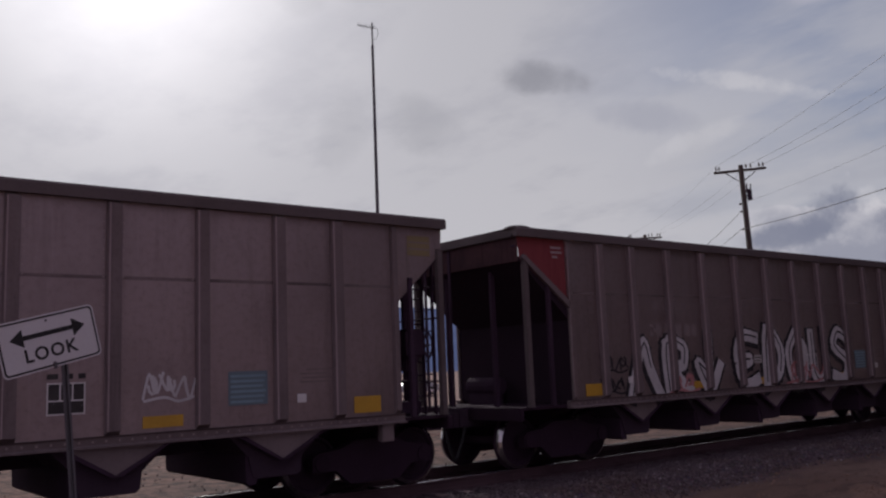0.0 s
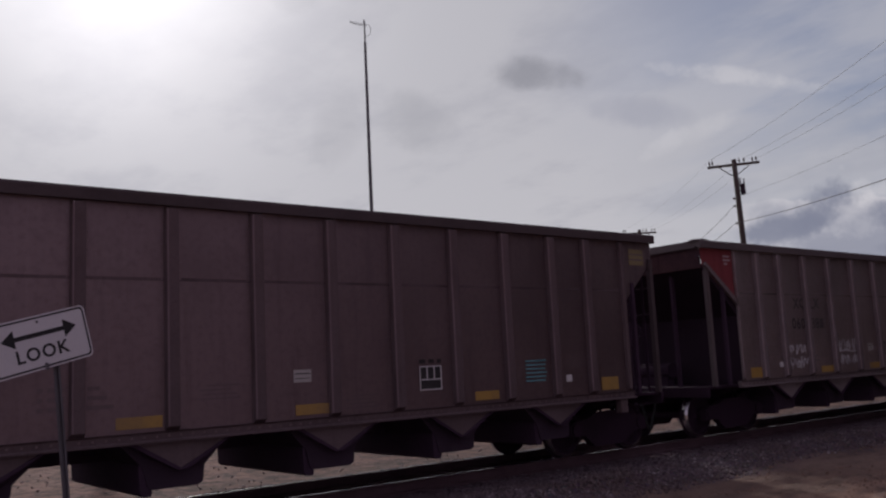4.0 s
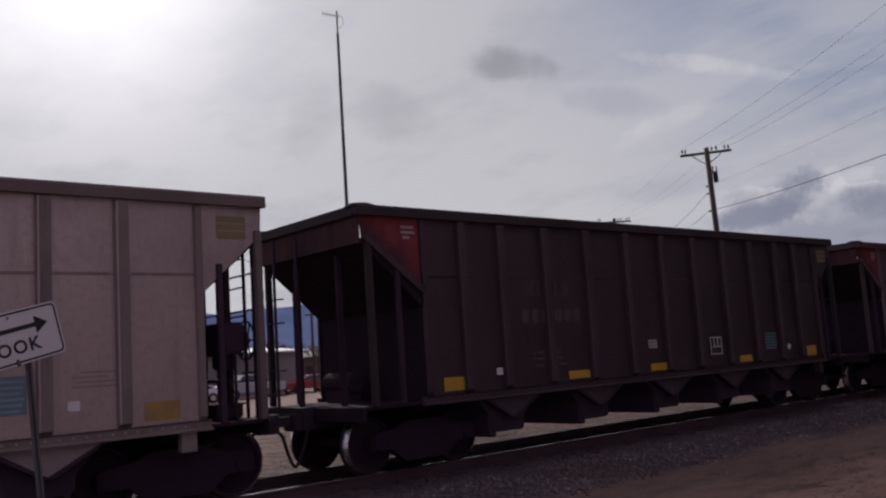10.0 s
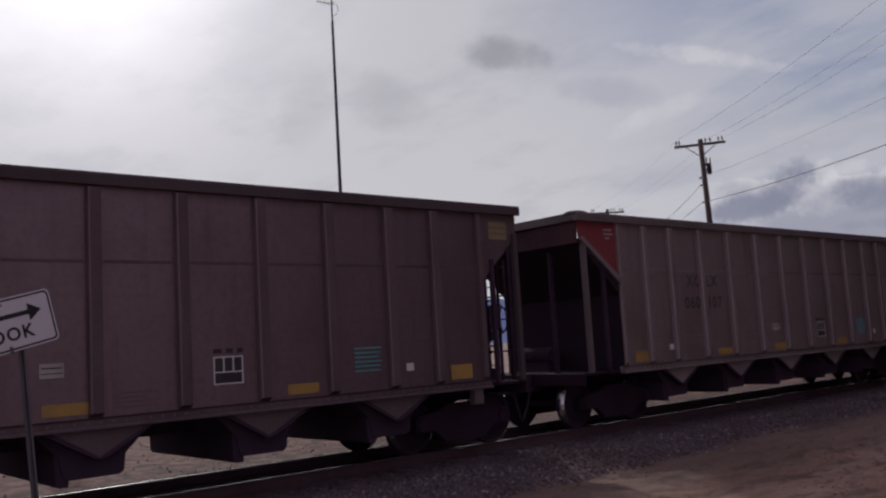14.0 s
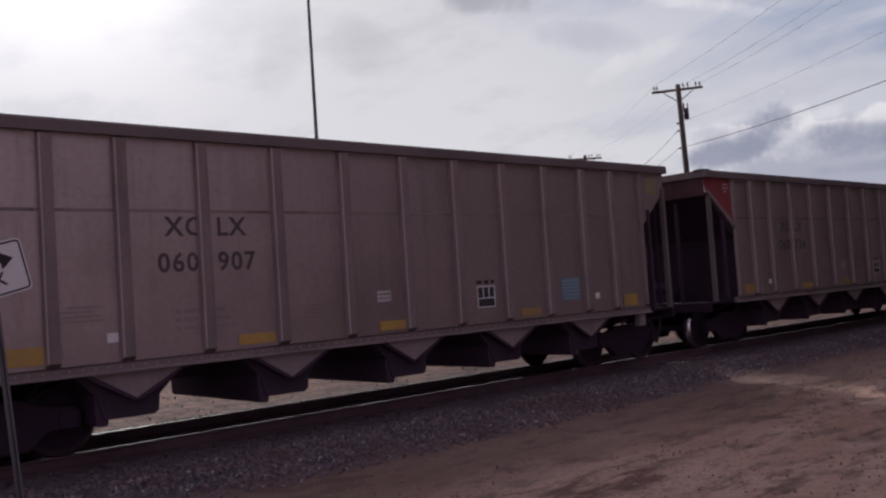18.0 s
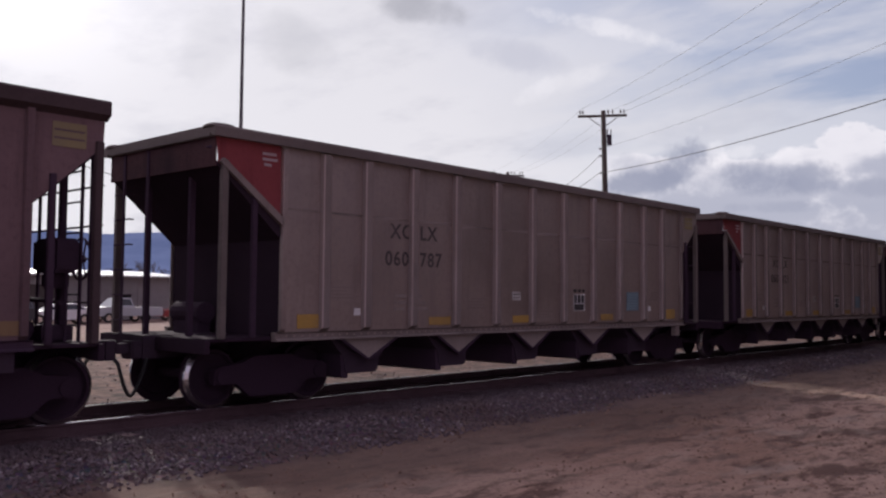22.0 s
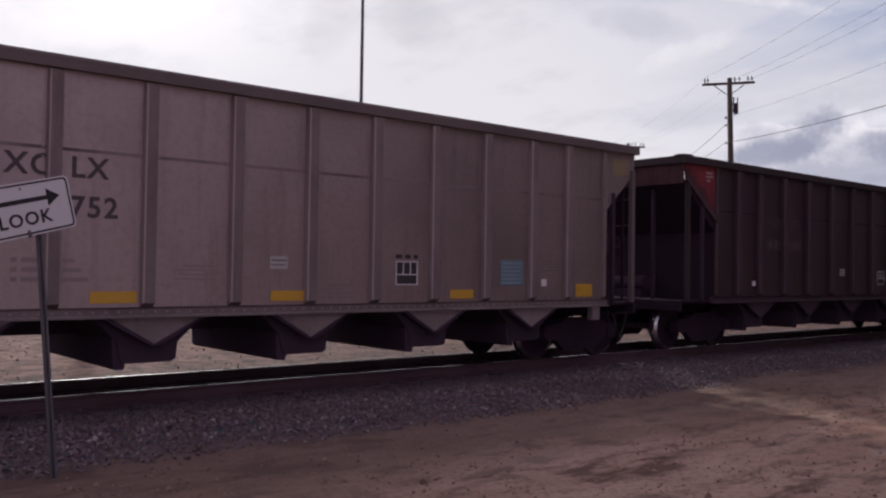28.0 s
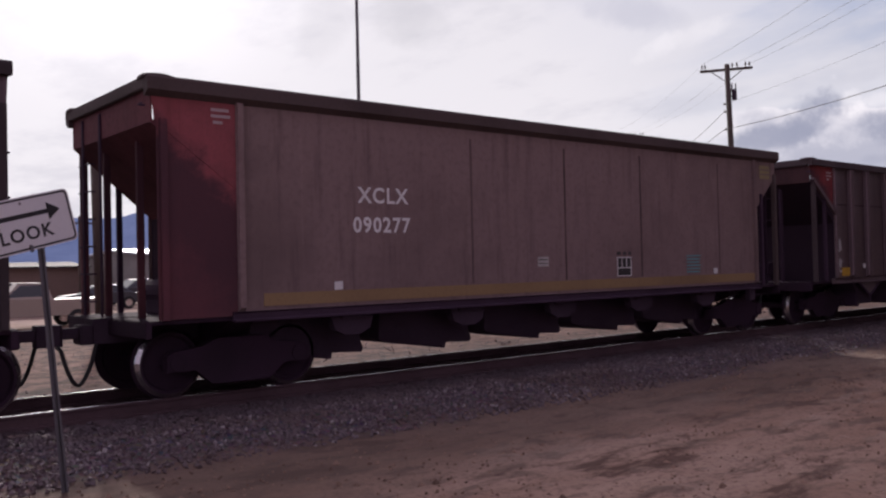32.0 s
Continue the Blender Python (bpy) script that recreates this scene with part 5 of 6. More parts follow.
    for i, (x, z, w, h, n, paint) in enumerate(tags):
        if paint == "block":
            forms = [(0, 1, 2), (3, 4, 5, 6, 7)][n > 3]
            for mesh, paint, depth, words in zip(fat_letters(forms, w, h), (SPRAY_DARK, SPRAY, SPRAY_DARK), (0.002, 0.006, 0.010), ("black spray-painted outlines", "white spray-painted bubble letters", "")):
                tagged(part("graffiti", mesh, car, paint, "", pose(x, SKIN - depth, z)), words, kind="stuff")
            tagged(part("graffiti", scrawl(57 + i, w * 0.3, h * 0.4, 2, 0.05), car, SPRAY_PINK, "", pose(x + w * 0.4, SKIN - 0.013, z + 0.02)), "pink spray-painted strokes", kind="stuff")
        else:
            rows = 2 if h > 0.5 else 1
            for r in range(rows):
                tagged(part("graffiti", scrawl(round(x * 100) * 31 + n * 7 + r, w, h / rows * 0.8, n, 0.033 if paint == "white" else 0.034), car, SPRAY if paint == "white" else SPRAY_DARK,
                            "", pose(x, SKIN - 0.003, z + r * h / rows)), "%s spray-painted scrawl" % paint, kind="stuff")
    if red_tag:
        tagged(part("graffiti", scrawl(321, 0.95, 0.30, 4, 0.028), car, SPRAY, "", pose(0.2, SKIN - 0.003, 3.45, 0, 38, 0)), "white spray-painted scrawl", kind="stuff")
    return car


W, K = "white", "black"
# kind, tone, number, ink, yellow, tags (x, z, width, height, signs, paint)
CONSIST = [
    ("ribbed", "tan", "", "faint", "old", ()),
    ("ribbed", "tan", "0__ ___", "faint", "bright", ((1.95, 1.2, 0.7, 0.75, 2, K), (2.65, 1.12, 3.0, 0.96, 3, "block"), (6.0, 1.14, 4.9, 1.08, 5, "block"))),
    ("ribbed", "tan", "060 923", "black", "bright", ((3.1, 1.72, 0.8, 0.34, 4, W), (4.2, 1.72, 0.75, 0.34, 4, W), (3.2, 1.32, 0.8, 0.3, 4, K), (6.7, 1.55, 0.7, 0.62, 3, W), (10.0, 1.5, 0.6, 0.4, 3, W))),
    ("ribbed", "dark", "060 4__", "faint", "bright", ()),
    ("ribbed", "beige", "060 944", "black", "old", ((3.1, 1.62, 0.75, 0.4, 4, K), (4.2, 1.56, 0.7, 0.4, 4, W), (5.4, 1.5, 0.75, 0.5, 3, W), (6.5, 1.5, 0.7, 0.6, 3, K), (10.1, 1.3, 0.85, 0.7, 3, W))),
    ("ribbed", "tan", "060 88_", "black", "old", ((3.0, 1.30, 0.95, 0.62, 3, W), (5.3, 1.30, 0.95, 0.66, 3, W), (7.6, 1.50, 0.85, 0.5, 4, K), (9.75, 1.48, 0.8, 0.55, 3, K), (12.8, 1.75, 0.5, 0.4, 2, K))),
    ("ribbed", "brown", "", "faint", "old", ()),
    ("ribbed", "black", "", "faint", "bright", ((2.5, 1.25, 0.55, 0.75, 2, W), (6.0, 1.45, 0.85, 0.5, 3, W), (7.8, 1.6, 0.6, 0.4, 2, W), (10.4, 1.4, 0.4, 0.3, 2, W), (13.0, 1.5, 0.35, 0.7, 2, W)), True),
    ("ribbed", "light", "060 765", "black", "old", ((5.45, 1.22, 0.9, 0.72, 3, W), (7.7, 1.32, 0.85, 0.62, 3, W), (9.75, 1.36, 0.75, 0.66, 3, W)), True),
    ("ribbed", "beige", "061 043", "black", "old", ()),
    ("ribbed", "tan", "060 096", "black", "bright", ()),
    ("ribbed", "brown", "060 368", "faint", "bright", ()),
    ("ribbed", "dark", "___ ___", "faint", "bright", ()),
    ("ribbed", "light", "060 962", "black", "old", ()),
    ("smooth", "maroon", "090 320", "white", "bright", ((8.2, 1.6, 0.9, 0.5, 3, W),)),
    ("ribbed", "tan", "061 034", "black", "bright", ()),
    ("ribbed", "beige", "060 107", "black", "old", ()),
    ("ribbed", "brown", "", "faint", "old", ()),
    ("ribbed", "dark", "", "faint", "bright", ()),
    ("ribbed", "sepia", "06_ _97", "faint", "old", ()),
    ("ribbed", "beige", "060 734", "black", "old", ()),
    ("ribbed", "beige", "060 907", "black", "old", ()),
    ("ribbed", "umber", "___ ___", "faint", "bright", ()),
    ("ribbed", "beige", "061 030", "black", "old", ()),
    ("ribbed", "light", "060 021", "black", "old", ()),
    ("ribbed", "light", "060 787", "black", "old", ()),
    ("smooth", "russet", "090 311", "white", "", ()),
    ("ribbed", "dark", "060 __4", "faint", "bright", ((4.3, 1.55, 0.75, 0.45, 3, W), (5.6, 1.5, 0.7, 0.42, 3, W), (9.7, 1.4, 0.5, 0.3, 2, W))),
    ("ribbed", "beige", "061 013", "black", "old", ()),
    ("ribbed", "tan", "060 592", "faint", "bright", ()),
    ("ribbed", "brown", "", "faint", "old", ()),
    ("ribbed", "dark", "___ ___", "faint", "", ()),
    ("ribbed", "beige", "060 752", "black", "bright", ()),
    ("patched", "olive", "090 073", "rust", "bright", ()),
    ("ribbed", "drab", "060 _93", "faint", "", ()),
    ("ribbed", "plum", "", "faint", "bright", ((1.30, 1.3, 0.22, 0.9, 1, W),)),
    ("smooth", "rose", "090 277", "white", "", ()),
    ("ribbed", "dark", "", "faint", "old", ()),
    ("ribbed", "tan", "", "faint", "old", ()),
]
LOOKS = {"light": "pale beige", "beige": "beige", "tan": "dusty tan", "brown": "brown", "plum": "purplish brown", "dark": "dark brown", "black": "blackened",
         "olive": "olive-brown", "maroon": "maroon-brown", "rose": "dusty red-brown", "russet": "russet-brown", "umber": "dark umber", "drab": "drab brown", "sepia": "dark sepia"}
CARS = []
for i, row in enumerate(CONSIST):
    extra = " and spray-painted graffiti" if row[5] else " and bright yellow reflectors" if row[4] == "bright" else " and faded markings"
    form = {"ribbed": "ribbed hopper car with red corner", "smooth": "smooth hopper car with red end", "patched": "hopper car with grey patches"}[row[0]]
    CARS.append((i - 1, hopper_car(LOOKS[row[1]] + " " + form + extra, *row)))


# ---------------------------------------------------------------- crossing sign
def look_sign():
    sign = thing("look_sign", "white LOOK sign with a black double arrow, leaning on its post", "road sign", at=pose(2.54, 8.62, GROUND + 0.08))
    top = Vector((-0.37, 0.0, 2.30))
    post = Shape()
    d = top.normalized()
    post.prism([(-0.032, -0.012), (-0.014, -0.012), (-0.010, 0.014), (0.010, 0.014), (0.014, -0.012), (0.032, -0.012), (0.032, -0.006), (0.018, -0.006), (0.014, 0.020), (-0.014, 0.020), (-0.018, -0.006), (-0.032, -0.006)], -0.25, 2.70, "z")
    part("post", post.mesh("post"), sign, GALV, "bent galvanized channel post", Matrix(((1, 0, d.x / d.z, 0), (0, 1, 0, 0.075), (0, 0, 1, 0), (0, 0, 0, 1))))
    w, h, r = 0.945, 0.497, 0.05
    at = pose(-0.335, -0.012, 2.44) @ Matrix.Rotation(radians(12), 4, "Z") @ Matrix.Rotation(radians(-14.0), 4, "Y")

    def rounded(w, h, r):
        out = []
        for cx, cz, a0 in ((w / 2 - r, h / 2 - r, 0), (-w / 2 + r, h / 2 - r, 90), (-w / 2 + r, -h / 2 + r, 180), (w / 2 - r, -h / 2 + r, 270)):
            out += [(cx + r * math.cos(radians(a0 + k * 18)), cz + r * math.sin(radians(a0 + k * 18))) for k in range(6)]
        return out
    plate = part("plate", Shape().prism(rounded(w, h, r), -0.004, 0.0).mesh("plate"), sign, SIGN_WHITE, "white reflective plate", at)
    outer, inner = rounded(w - 0.028, h - 0.028, r - 0.01), rounded(w - 0.062, h - 0.062, r - 0.02)
    n = len(outer)
    border = Shape().add([(x, -0.0055, z) for x, z in outer + inner], [(i, (i + 1) % n, n + (i + 1) % n, n + i) for i in range(n)])
    part("border", border.mesh("border"), plate, SIGN_BLACK)
    arrow = Shape().add([(x, -0.0056, z + 0.075) for x, z in ((-0.36, 0), (-0.235, 0.084), (-0.235, 0.021), (0.235, 0.021), (0.235, 0.084), (0.36, 0), (0.235, -0.084), (0.235, -0.021), (-0.235, -0.021), (-0.235, -0.084))],
                        [(0, 1, 2, 8, 9), (2, 3, 7, 8), (3, 4, 5, 6, 7)])
    part("arrow", arrow.mesh("arrow"), plate, SIGN_BLACK, "black double-headed arrow")
    part("word", letters("LOOK", 0.168), plate, SIGN_BLACK, "the word LOOK", pose(-0.258, -0.0056, -0.148))
    for z in (0.19, -0.205):
        part("bolt", Shape().rod((0, 0.085, 0), (0, -0.011, 0), 0.011, 8).mesh("bolt"), plate, GALV, at=pose(0.0, -0.002, z))
    part("clip", Shape().box(-0.016, 0.016, -0.020, -0.006, -0.262, -0.200, 0.003).mesh("clip"), plate, GALV, "small bent steel clip over the lower edge")


look_sign()


# ---------------------------------------------------------------- poles and wires
def place(az, dist, z=0.0):
    return (dist * math.sin(radians(az)), dist * math.cos(radians(az)), z)


EYE_H = 1.69
P1 = Vector(place(58.05, 42.5))
P2 = Vector(place(51.9, 63.0))
LINE = (P1 - P2).normalized()
ACROSS = Vector((LINE.y, -LINE.x, 0))
P3 = P1 + LINE * 36
ARM_Z = 10.42
TURN = math.degrees(math.atan2(ACROSS.y, ACROSS.x))


def utility_pole(at, base, lamp, tilt=0.0, slope=0.0):
    """A pole whose arm hangs over the given place, though the shaft may lean and the arm may slope."""
    way = Vector((at.x, at.y, 0)).normalized()
    foot = Vector((at.x, at.y, base)) + Vector((way.y, -way.x, 0)) * math.tan(radians(tilt)) * (ARM_Z - base)
    lean = Matrix.Translation(foot) @ Matrix.Rotation(-radians(tilt), 4, way) @ Matrix.Rotation(radians(TURN), 4, "Z")
    pole = thing("utility_pole", "weathered wooden utility pole with one crossarm", "utility pole", "poles of the power line", at=lean)
    top = ARM_Z + 0.22 - base
    part("shaft", Shape().rod((0, 0, -0.3), (0, 0, top), 0.17, 14, 0.115).mesh("shaft", smooth=True), pole, WOOD, "tapered wooden shaft")
    arm = part("crossarm", Shape().box(-1.22, 1.22, -0.20, -0.09, ARM_Z - 0.055 - base, ARM_Z + 0.055 - base, 0.01).mesh("crossarm"), pole, WOOD, at=Matrix.Translation((0, 0, ARM_Z - base)) @ Matrix.Rotation(radians(slope), 4, "Y") @ Matrix.Translation((0, 0, base - ARM_Z)))
    for x in (1.1, 0.96, -0.30, -0.52, -0.92, -1.1):
        part("insulator", Shape().rod((0, 0, 0), (0, 0, 0.12), 0.018, 8).rod((0, 0, 0.09), (0, 0, 0.15), 0.055, 10, 0.04).rod((0, 0, 0.15), (0, 0, 0.24), 0.035, 10, 0.02).mesh("insulator"), arm, CERAMIC, at=pose(x, -0.145, ARM_Z + 0.06 - base))
    for s in (-1, 1):
        part("brace", Shape().rod((s * 0.72, -0.15, ARM_Z - 0.06 - base), (s * 0.10, -0.12, ARM_Z - 0.52 - base), 0.022, 6).mesh("brace"), pole, GALV)
    if lamp:
        can = part("cutout_switch", Shape().rod((-0.27, 0, ARM_Z - 1.45 - base), (-0.27, 0, ARM_Z - 0.95 - base), 0.11, 12).rod((-0.20, -0.1, ARM_Z - 1.0 - base), (-0.22, -0.1, ARM_Z - 0.65 - base), 0.035, 8).rod((-0.33, 0.05, ARM_Z - 0.98 - base), (-0.34, 0.05, ARM_Z - 0.7 - base), 0.03, 8).mesh("cutout_switch"), pole, UNDER, "small grey transformer can")
        part("bracket", Shape().box(-0.2, -0.05, -0.03, 0.03, ARM_Z - 1.3 - base, ARM_Z - 1.22 - base).box(-0.2, -0.05, -0.03, 0.03, ARM_Z - 1.08 - base, ARM_Z - 1.0 - base).mesh("bracket"), can, GALV)
    for z in (8.8, 8.45, 7.63):
        part("spool", Shape().rod((0.0, 0, z - base), (0.24, 0, z - base), 0.022, 6).rod((0.2, 0, z - 0.05 - base), (0.2, 0, z + 0.05 - base), 0.04, 8).mesh("spool"), pole, CERAMIC)
    return pole


utility_pole(P1, GROUND, True, 1.2, 2.6)
utility_pole(P2, GROUND, False)
utility_pole(P3, GROUND, False)


def wire(name, label, a, b, sag, r):
    a, b = Vector(a), Vector(b)
    pts = [a.lerp(b, k / 24) - Vector((0, 0, 4 * sag * (k / 24) * (1 - k / 24))) for k in range(25)]
    tagged(new(name, Shape().tube(pts, r, 5).mesh(name, WIRE)), label, "cable")


for x, z in ((1.1, ARM_Z + 0.25), (-0.42, ARM_Z + 0.25), (-1.1, ARM_Z + 0.25)):
    for a, b, sag in ((P1, P3, 0.6), (P2, P1, 0.35)):
        wire("power_line", "thin black overhead power line between poles", a + ACROSS * x + Vector((0, 0, z)), b + ACROSS * x + Vector((0, 0, z)), sag, 0.0062 if a == P1 else 0.0034)
for a, b, z, drop, r, sag in ((P1, P3, 8.8, 0.9, 0.0048, 0.5), (P1, P3, 7.63, 1.2, 0.014, 0.5), (P2, P1, 8.45, 0, 0.0105, 0.9), (P2, P1, 7.63, 0, 0.0105, 0.6)):
    wire("service_cable", "black service cable strung below the power lines", a + ACROSS * 0.2 + Vector((0, 0, z)), b + ACROSS * 0.2 + Vector((0, 0, z - drop)), sag, r)


def radio_mast():
    x, y, _ = place(34.55, 36.0)
    mast = thing("radio_mast", "tall thin steel mast with a small directional aerial", "mast", at=pose(x, y, GROUND))
    top = 36.0 * math.tan(radians(22.45)) + EYE_H - GROUND
    low = part("lower_tube", Shape().rod((0, 0, -0.3), (0, 0, 8.35), 0.105, 12).mesh("lower_tube", smooth=True), mast, GALV)
    part("collar", Shape().rod((0, 0, 8.2), (0, 0, 8.5), 0.15, 12).box(-0.2, 0.2, -0.05, 0.05, 8.25, 8.35).mesh("collar"), low, GALV)
    part("upper_tube", Shape().rod((0, 0, 8.35), (0, 0, top - 1.0), 0.075, 10, 0.055).rod((0, 0, top - 1.0), (0, 0, top), 0.035, 8).mesh("upper_tube"), mast, GALV)
    c = Vector((0.82, -0.57, 0))
    aerial = part("aerial_boom", Shape().rod(c * -0.62 + Vector((0, 0, top - 0.08)), c * 0.12 + Vector((0, 0, top - 0.26)), 0.016, 6).mesh("aerial_boom"), mast, GALV)
    for k in range(6):
        p = c * (-0.6 + 0.12 * k) + Vector((0, 0, top - 0.085 - 0.03 * k))
        part("element", Shape().rod(p - Vector((0, 0, 0.10)), p + Vector((0, 0, 0.10)), 0.009, 5).mesh("element"), aerial, GALV)
    loop = [c * (0.02 + 0.24 * math.sin(a)) + Vector((0, 0, top - 0.45 + 0.30 * math.cos(a))) for a in [k * math.pi / 8 for k in range(9)]]
    part("feed_cable", Shape().tube(loop, 0.010, 5).mesh("feed_cable"), mast, WIRE)


radio_mast()


def yard_pole():
    x, y, _ = place(18.5, 30.0)
    pole = thing("wooden_pole", "old leaning wooden pole with a small wire bracket", "utility pole", at=pose(x, y, GROUND, 0, -1.2, 0))
    part("shaft", Shape().rod((0, 0, -0.3), (0, 0, 7.4), 0.16, 12, 0.13).mesh("shaft", smooth=True), pole, WOOD)
    part("bracket", Shape().rod((0.1, 0, 7.1), (0.5, 0, 7.12), 0.03, 6).rod((0.5, 0, 7.02), (0.5, 0, 7.22), 0.05, 8).mesh("bracket"), pole, GALV)
    wire("yard_wire", "slack black wire from a yard pole", (x + 0.4, y, 6.7), (x + 22, y + 6, 5.6), 0.7, 0.012)
    for az, d, h in ((17.4, 58, 5.6), (24.8, 75, 6.2), (31.9, 70, 6.5), (12.5, 64, 6.0)):
        px, py, _ = place(az, d)
        far = thing("wooden_pole", "distant wooden service pole", "utility pole", at=pose(px, py, GROUND))
        part("shaft", Shape().rod((0, 0, -0.3), (0, 0, h), 0.13, 10, 0.10).mesh("shaft", smooth=True), far, WOOD)
        part("crossarm", Shape().box(-0.7, 0.7, -0.15, -0.08, h - 0.5, h - 0.4).mesh("crossarm"), far, WOOD)


yard_pole()


# ---------------------------------------------------------------- the far side of the track
def house(name, label, x0, x1, y0, y1, h, wall, roof, pitch, doors, windows):
    b = thing(name, label, "building", at=pose((x0 + x1) / 2, (y0 + y1) / 2, GROUND))
    w, d = (x1 - x0) / 2, (y1 - y0) / 2
    part("wall", Shape().box(-w, w, -d, -d + 0.25, 0, h).mesh("wall"), b, wall)
    part("wall", Shape().box(-w, w, d - 0.25, d, 0, h).mesh("wall"), b, wall)
    for s in (-1, 1):
        xx = s * (w - 0.127)
        part("wall", Shape().prism([(-d + 0.25, 0), (d - 0.25, 0), (d - 0.25, h), (0, h + pitch - 0.05), (-d + 0.25, h)], xx - 0.125, xx + 0.125, "x").mesh("wall"), b, wall)
    part("roof", Shape().prism([(-d - 0.5, h - 0.02), (0, h + pitch), (d + 0.5, h - 0.02), (d + 0.5, h + 0.12), (0, h + pitch + 0.14), (-d - 0.5, h + 0.12)], -w - 0.4, w + 0.4, "x").mesh("roof"), b, roof)
    for x, ww, hh in doors:
        part("door", Shape().box(x - ww / 2, x + ww / 2, -d - 0.05, -d - 0.004, 0.02, hh, 0.01).mesh("door"), b, DARK_ROOF)
    for x, z, ww, hh in windows:
        f = part("window", Shape().box(x - ww / 2, x + ww / 2, -d - 0.06, -d - 0.004, z, z + hh, 0.01).mesh("window"), b, CONCRETE)
        part("pane", Shape().box(x - ww / 2 + 0.08, x + ww / 2 - 0.08, -d - 0.07, -d - 0.061, z + 0.08, z + hh - 0.08).mesh("pane"), f, GLASS_DARK)
    n = int(w * 2 / 3)
    for k in range(n):
        part("wall_rib", Shape().box(-0.05, 0.05, -d - 0.04, -d - 0.003, 0, h - 0.05).mesh("wall_rib"), b, wall, at=pose(-w + 1.5 + 3 * k, 0, 0))
    return b


house("warehouse", "long pale warehouse with a bright metal roof", 25.5, 40, 66, 80, 3.4, CONCRETE, METAL_ROOF, 0.5, ((-4, 2.6, 2.7),), ((2, 1.2, 1.4, 0.9),))
house("storage_shed", "low brown shed with a flat dark roof", -6, 23.5, 74, 84, 2.6, BROWN_WALL, DARK_ROOF, 0.4, ((4, 1.1, 2.1), (-8, 2.6, 2.3)), ((8, 1.0, 1.4, 0.9), (-2, 1.0, 1.4, 0.9)))
house("outbuilding", "pale low outbuilding behind the yard", 46, 60, 86, 96, 3.0, BROWN_WALL, CONCRETE, 0.6, ((0, 1.1, 2.1),), ((3, 1.1, 1.4, 0.9), (-4, 1.1, 1.4, 0.9)))
house("outbuilding", "small pale house far behind the yard", 66, 78, 108, 118, 3.2, CONCRETE, DARK_ROOF, 1.2, ((0, 1.1, 2.1),), ((3, 1.1, 1.4, 0.9), (-3, 1.1, 1.4, 0.9)))

SIDE = {
    "suv": ([(-2.30, 0.38), (2.25, 0.38), (2.32, 0.62), (2.28, 0.92), (1.20, 1.08), (-2.20, 1.08), (-2.34, 0.80)], [(-2.20, 1.08), (1.20, 1.08), (0.45, 1.62), (-1.85, 1.66), (-2.10, 1.50)]),
    "sedan": ([(-2.25, 0.34), (2.25, 0.34), (2.30, 0.56), (2.18, 0.80), (1.10, 0.92), (-1.55, 0.95), (-2.25, 0.90)], [(-1.75, 0.94), (1.10, 0.92), (0.35, 1.38), (-0.95, 1.40)]),
    "pickup": ([(-2.75, 0.48), (2.60, 0.48), (2.65, 0.78), (2.55, 1.05), (1.35, 1.14), (-0.55, 1.14), (-0.55, 1.10), (-2.75, 1.10)], [(-0.50, 1.14), (1.30, 1.14), (0.70, 1.76), (-0.30, 1.76)]),
}


def vehicle_meshes(kind):
    low, cabin = SIDE[kind]
    body = Shape().prism(low, -0.88, 0.88).mesh("body")
    cab = Shape()
    n = len(cabin)
    zs = [p[1] for p in cabin]
    k = lambda z: 0.86 - 0.16 * (z - min(zs)) / (max(zs) - min(zs))
    cab.add([(x, -k(z), z) for x, z in cabin] + [(x, k(z), z) for x, z in cabin], [tuple(range(n)), tuple(range(2 * n - 1, n - 1, -1))] + [(i, (i + 1) % n, n + (i + 1) % n, n + i) for i in range(n)])
    cx, cz = sum(p[0] for p in cabin) / n, sum(zs) / n
    pane = [(cx + (x - cx) * 0.86, cz + (z - cz) * 0.72) for x, z in cabin]
    glass = [Shape().add([(x, s * (k(z) + 0.006), z) for x, z in pane], [tuple(range(n))]).mesh("side_glass") for s in (-1, 1)]
    return body, cab.mesh("cabin"), glass


VM = {k: vehicle_meshes(k) for k in SIDE}
TYRE = Shape().rod((0, -0.11, 0), (0, 0.11, 0), 0.35, 20).mesh("tyre")
RIM = Shape().rod((0, -0.118, 0), (0, 0.118, 0), 0.2, 14).mesh("rim")
LIGHT = Shape().box(-0.03, 0.03, -0.16, 0.16, -0.07, 0.07, 0.01).mesh("headlight")


def vehicle(kind, paint, x, y, turn):
    label = {"suv": "parked %s station wagon with dark windows", "sedan": "parked %s sedan on the dirt yard", "pickup": "parked %s pickup truck on the dirt"}[kind] % paint
    v = thing("parked_" + kind, label, "car", "vehicles parked in the yard", at=pose(x, y, GROUND, 0, 0, turn))
    body, cab, glass = VM[kind]
    b = part("body", body, v, PAINTS[paint])
    part("cabin", cab, v, PAINTS[paint])
    for side in glass:
        part("side_glass", side, v, GLASS_DARK, "dark side windows")
    for wx in (-1.42, 1.42):
        for s in (-1, 1):
            t = part("wheel", TYRE, v, RUBBER, at=pose(wx, s * 0.80, 0.35))
            part("rim", RIM, t, CHROME)
    for s in (-1, 1):
        part("headlight", LIGHT, b, CHROME, at=pose(2.26, s * 0.62, 0.72))


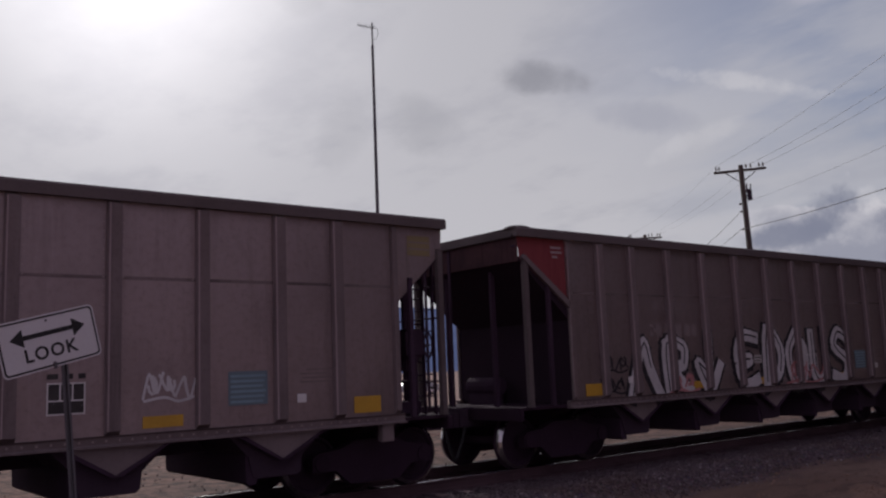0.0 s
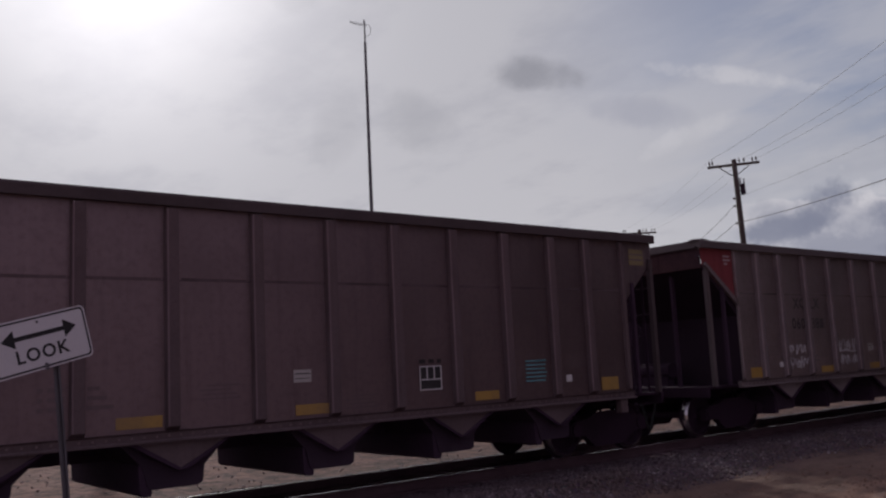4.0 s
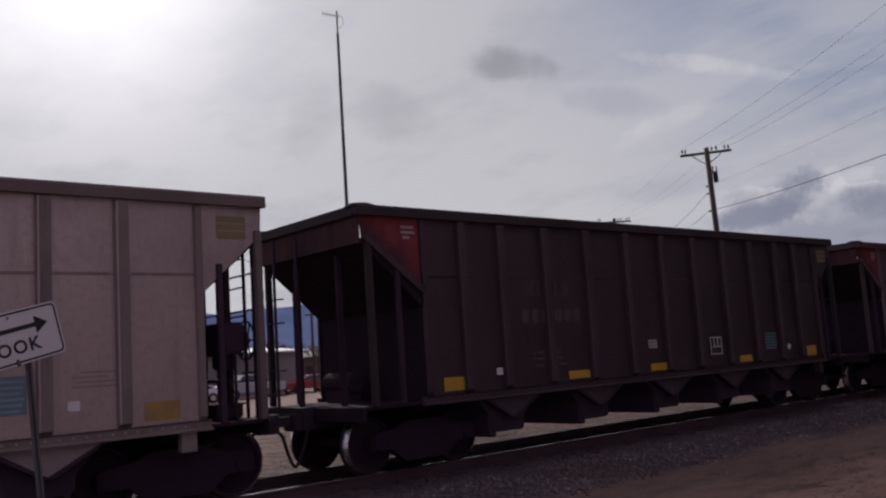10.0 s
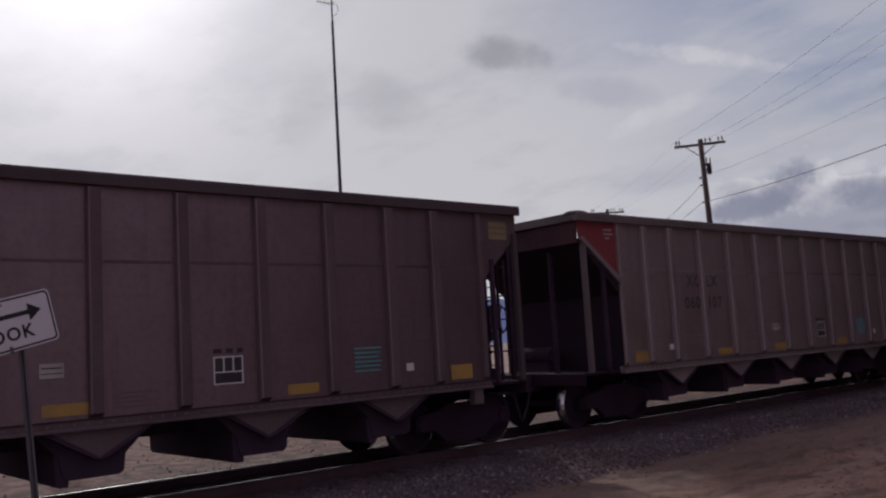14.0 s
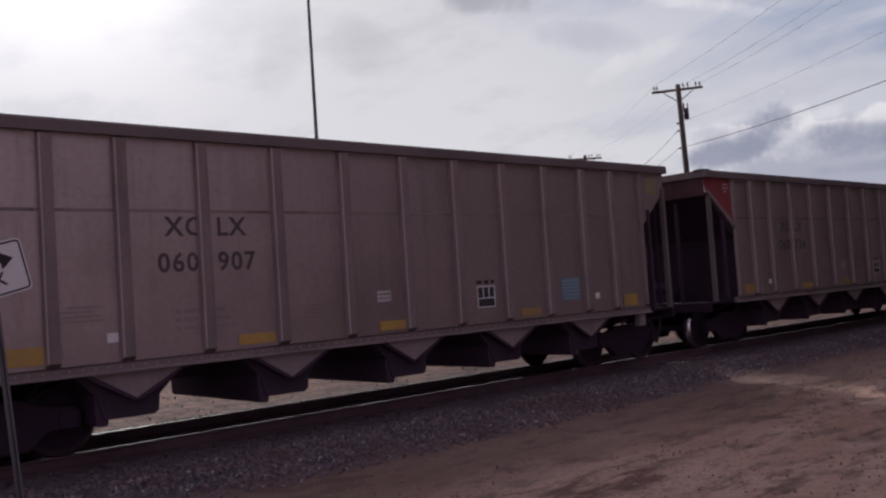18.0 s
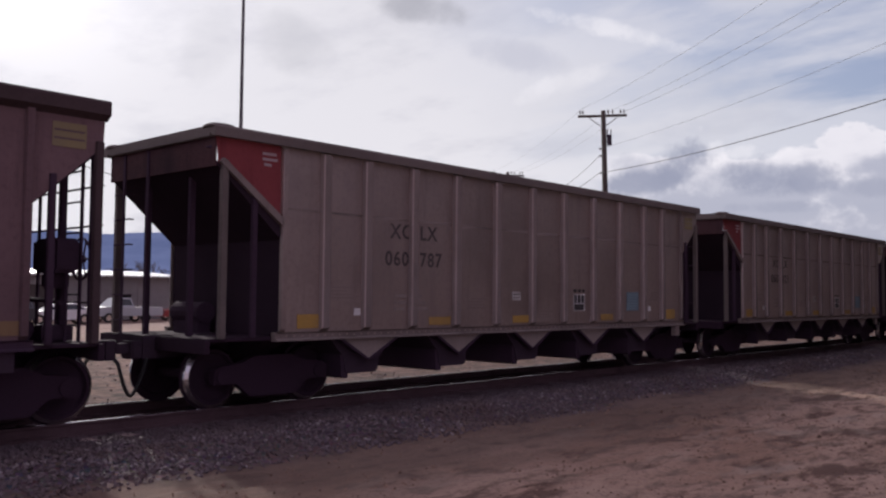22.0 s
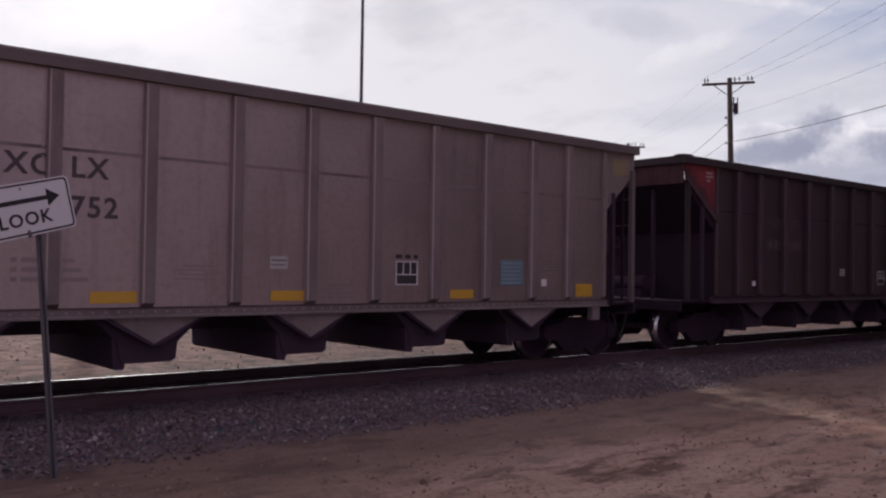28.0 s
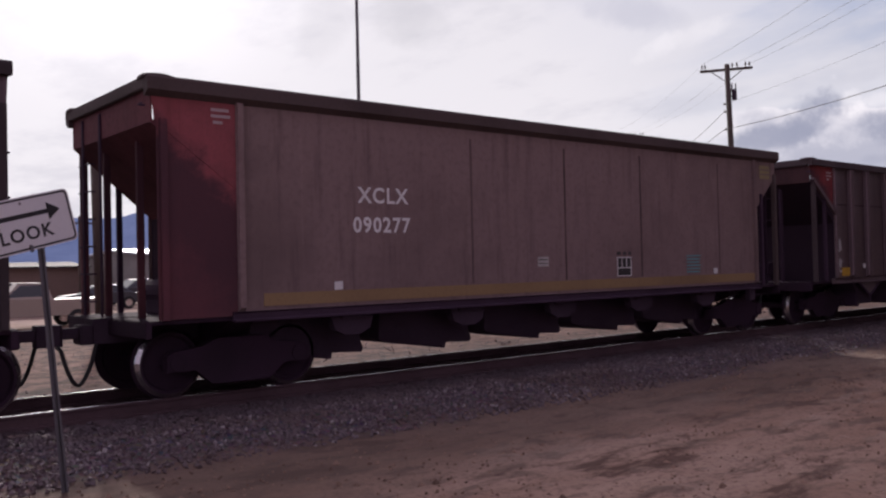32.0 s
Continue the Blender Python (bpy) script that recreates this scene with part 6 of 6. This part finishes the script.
for row in (("suv", "white", 10.8, 47, 176), ("pickup", "tan", 9.6, 36.5, 182), ("sedan", "dark", 17.4, 52, 170), ("suv", "dark", 21.5, 57, 185), ("sedan", "white", 26.0, 58, 172),
            ("pickup", "silver", 31.5, 60, 180), ("sedan", "red", 38.0, 62, 176), ("suv", "white", 42.5, 64, 178), ("sedan", "white", 4.0, 45, 180), ("sedan", "silver", 49.0, 66, 182), ("suv", "silver", -2.5, 47, 178)):
    vehicle(*row)


def bare_tree(x, y, h, seed):
    rnd = random.Random(seed)
    tree = thing("bare_tree", "bare leafless tree behind the yard", "tree", "bare trees", at=pose(x, y, GROUND))
    trunk, crown = Shape(), Shape()
    trunk.rod((0, 0, -0.2), (0, 0, h * 0.45), 0.16, 8, 0.1)

    def grow(p, d, length, r, depth):
        q = p + d * length
        crown.rod(p, q, r, 4, r * 0.6)
        if depth:
            for _ in range(3):
                e = (d + Vector((rnd.uniform(-0.7, 0.7), rnd.uniform(-0.7, 0.7), rnd.uniform(-0.1, 0.5)))).normalized()
                grow(p.lerp(q, rnd.uniform(0.55, 1)), e, length * rnd.uniform(0.55, 0.8), r * 0.6, depth - 1)
    for _ in range(5):
        grow(Vector((0, 0, h * rnd.uniform(0.3, 0.45))), Vector((rnd.uniform(-0.7, 0.7), rnd.uniform(-0.7, 0.7), 1)).normalized(), h * 0.24, 0.07, 3)
    part("trunk", trunk.mesh("trunk"), tree, BARK)
    part("crown", crown.mesh("crown"), tree, BARK)


for i, (az, d, h) in enumerate(((27.5, 92, 5.5), (29.0, 98, 6.5), (30.6, 104, 5.5), (32.2, 100, 6.0), (34.5, 110, 6.0))):
    x, y, _ = place(az, d)
    bare_tree(x, y, h, 50 + i)


def mountains():
    mat = bpy.data.materials.new("haze_tinted_slopes")
    mat.use_nodes = True
    t = mat.node_tree
    b = t.nodes["Principled BSDF"]
    p = t.nodes.new("ShaderNodeTexCoord").outputs["Object"]
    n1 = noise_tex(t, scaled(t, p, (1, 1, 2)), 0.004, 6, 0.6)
    # distance haze painted in: blue base colour plus a faint blue glow
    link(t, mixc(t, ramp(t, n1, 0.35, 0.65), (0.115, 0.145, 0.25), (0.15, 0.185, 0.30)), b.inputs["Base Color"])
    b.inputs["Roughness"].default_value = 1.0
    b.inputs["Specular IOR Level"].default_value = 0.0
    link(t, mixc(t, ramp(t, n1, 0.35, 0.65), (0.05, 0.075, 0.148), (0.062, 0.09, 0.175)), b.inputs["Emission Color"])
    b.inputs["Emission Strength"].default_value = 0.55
    v, f = [], []
    n, rows = 240, 7
    for i in range(n + 1):
        az = -70 + 160 * i / n
        ridge = 3.75 + 0.75 * noise.noise(Vector((az * 0.09, 3.1, 0))) + 0.28 * noise.noise(Vector((az * 0.4, 7.7, 0))) + 0.08 * noise.noise(Vector((az * 1.7, 1.2, 0)))
        ridge += 0.5 * math.exp(-((az - 33.5) / 2.5) ** 2)
        if az > 38:
            ridge = max(0.6, ridge - (az - 38) * 0.16)
        for j in range(rows):
            u = j / (rows - 1)
            d = 2700 + 700 * u
            z = EYE_H + d * math.tan(radians(ridge * u ** 0.85)) - 3 * (1 - u)
            off = 0.25 * noise.noise(Vector((az * 0.5, u * 5, 9))) * (1 - u)
            x, y, _ = place(az + off, d)
            v.append((x, y, z))
    for i in range(n):
        for j in range(rows - 1):
            a = i * rows + j
            f.append((a, a + rows, a + rows + 1, a + 1))
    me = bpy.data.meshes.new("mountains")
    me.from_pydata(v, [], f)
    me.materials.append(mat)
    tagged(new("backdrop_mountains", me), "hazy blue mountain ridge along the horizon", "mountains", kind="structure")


mountains()


# ---------------------------------------------------------------- what moves
def motions():
    for k, car in CARS:
        walk(car, [(t, pose(u - k * PITCH, TRACK_Y, 0)) for t, u in TRAIN])
    # the wheels roll on the rails without slipping
    steps = [k / 30 for k in range(961)]
    spin = [math.degrees(way / 0.457) for way in np.interp(steps, [t for t, _ in TRAIN], [u for _, u in TRAIN])]
    for axle, x in WHEELSETS:
        walk(axle, [(t, pose(x, 0, 0.457, 0, a, 0)) for t, a in zip(steps, spin)])


motions()
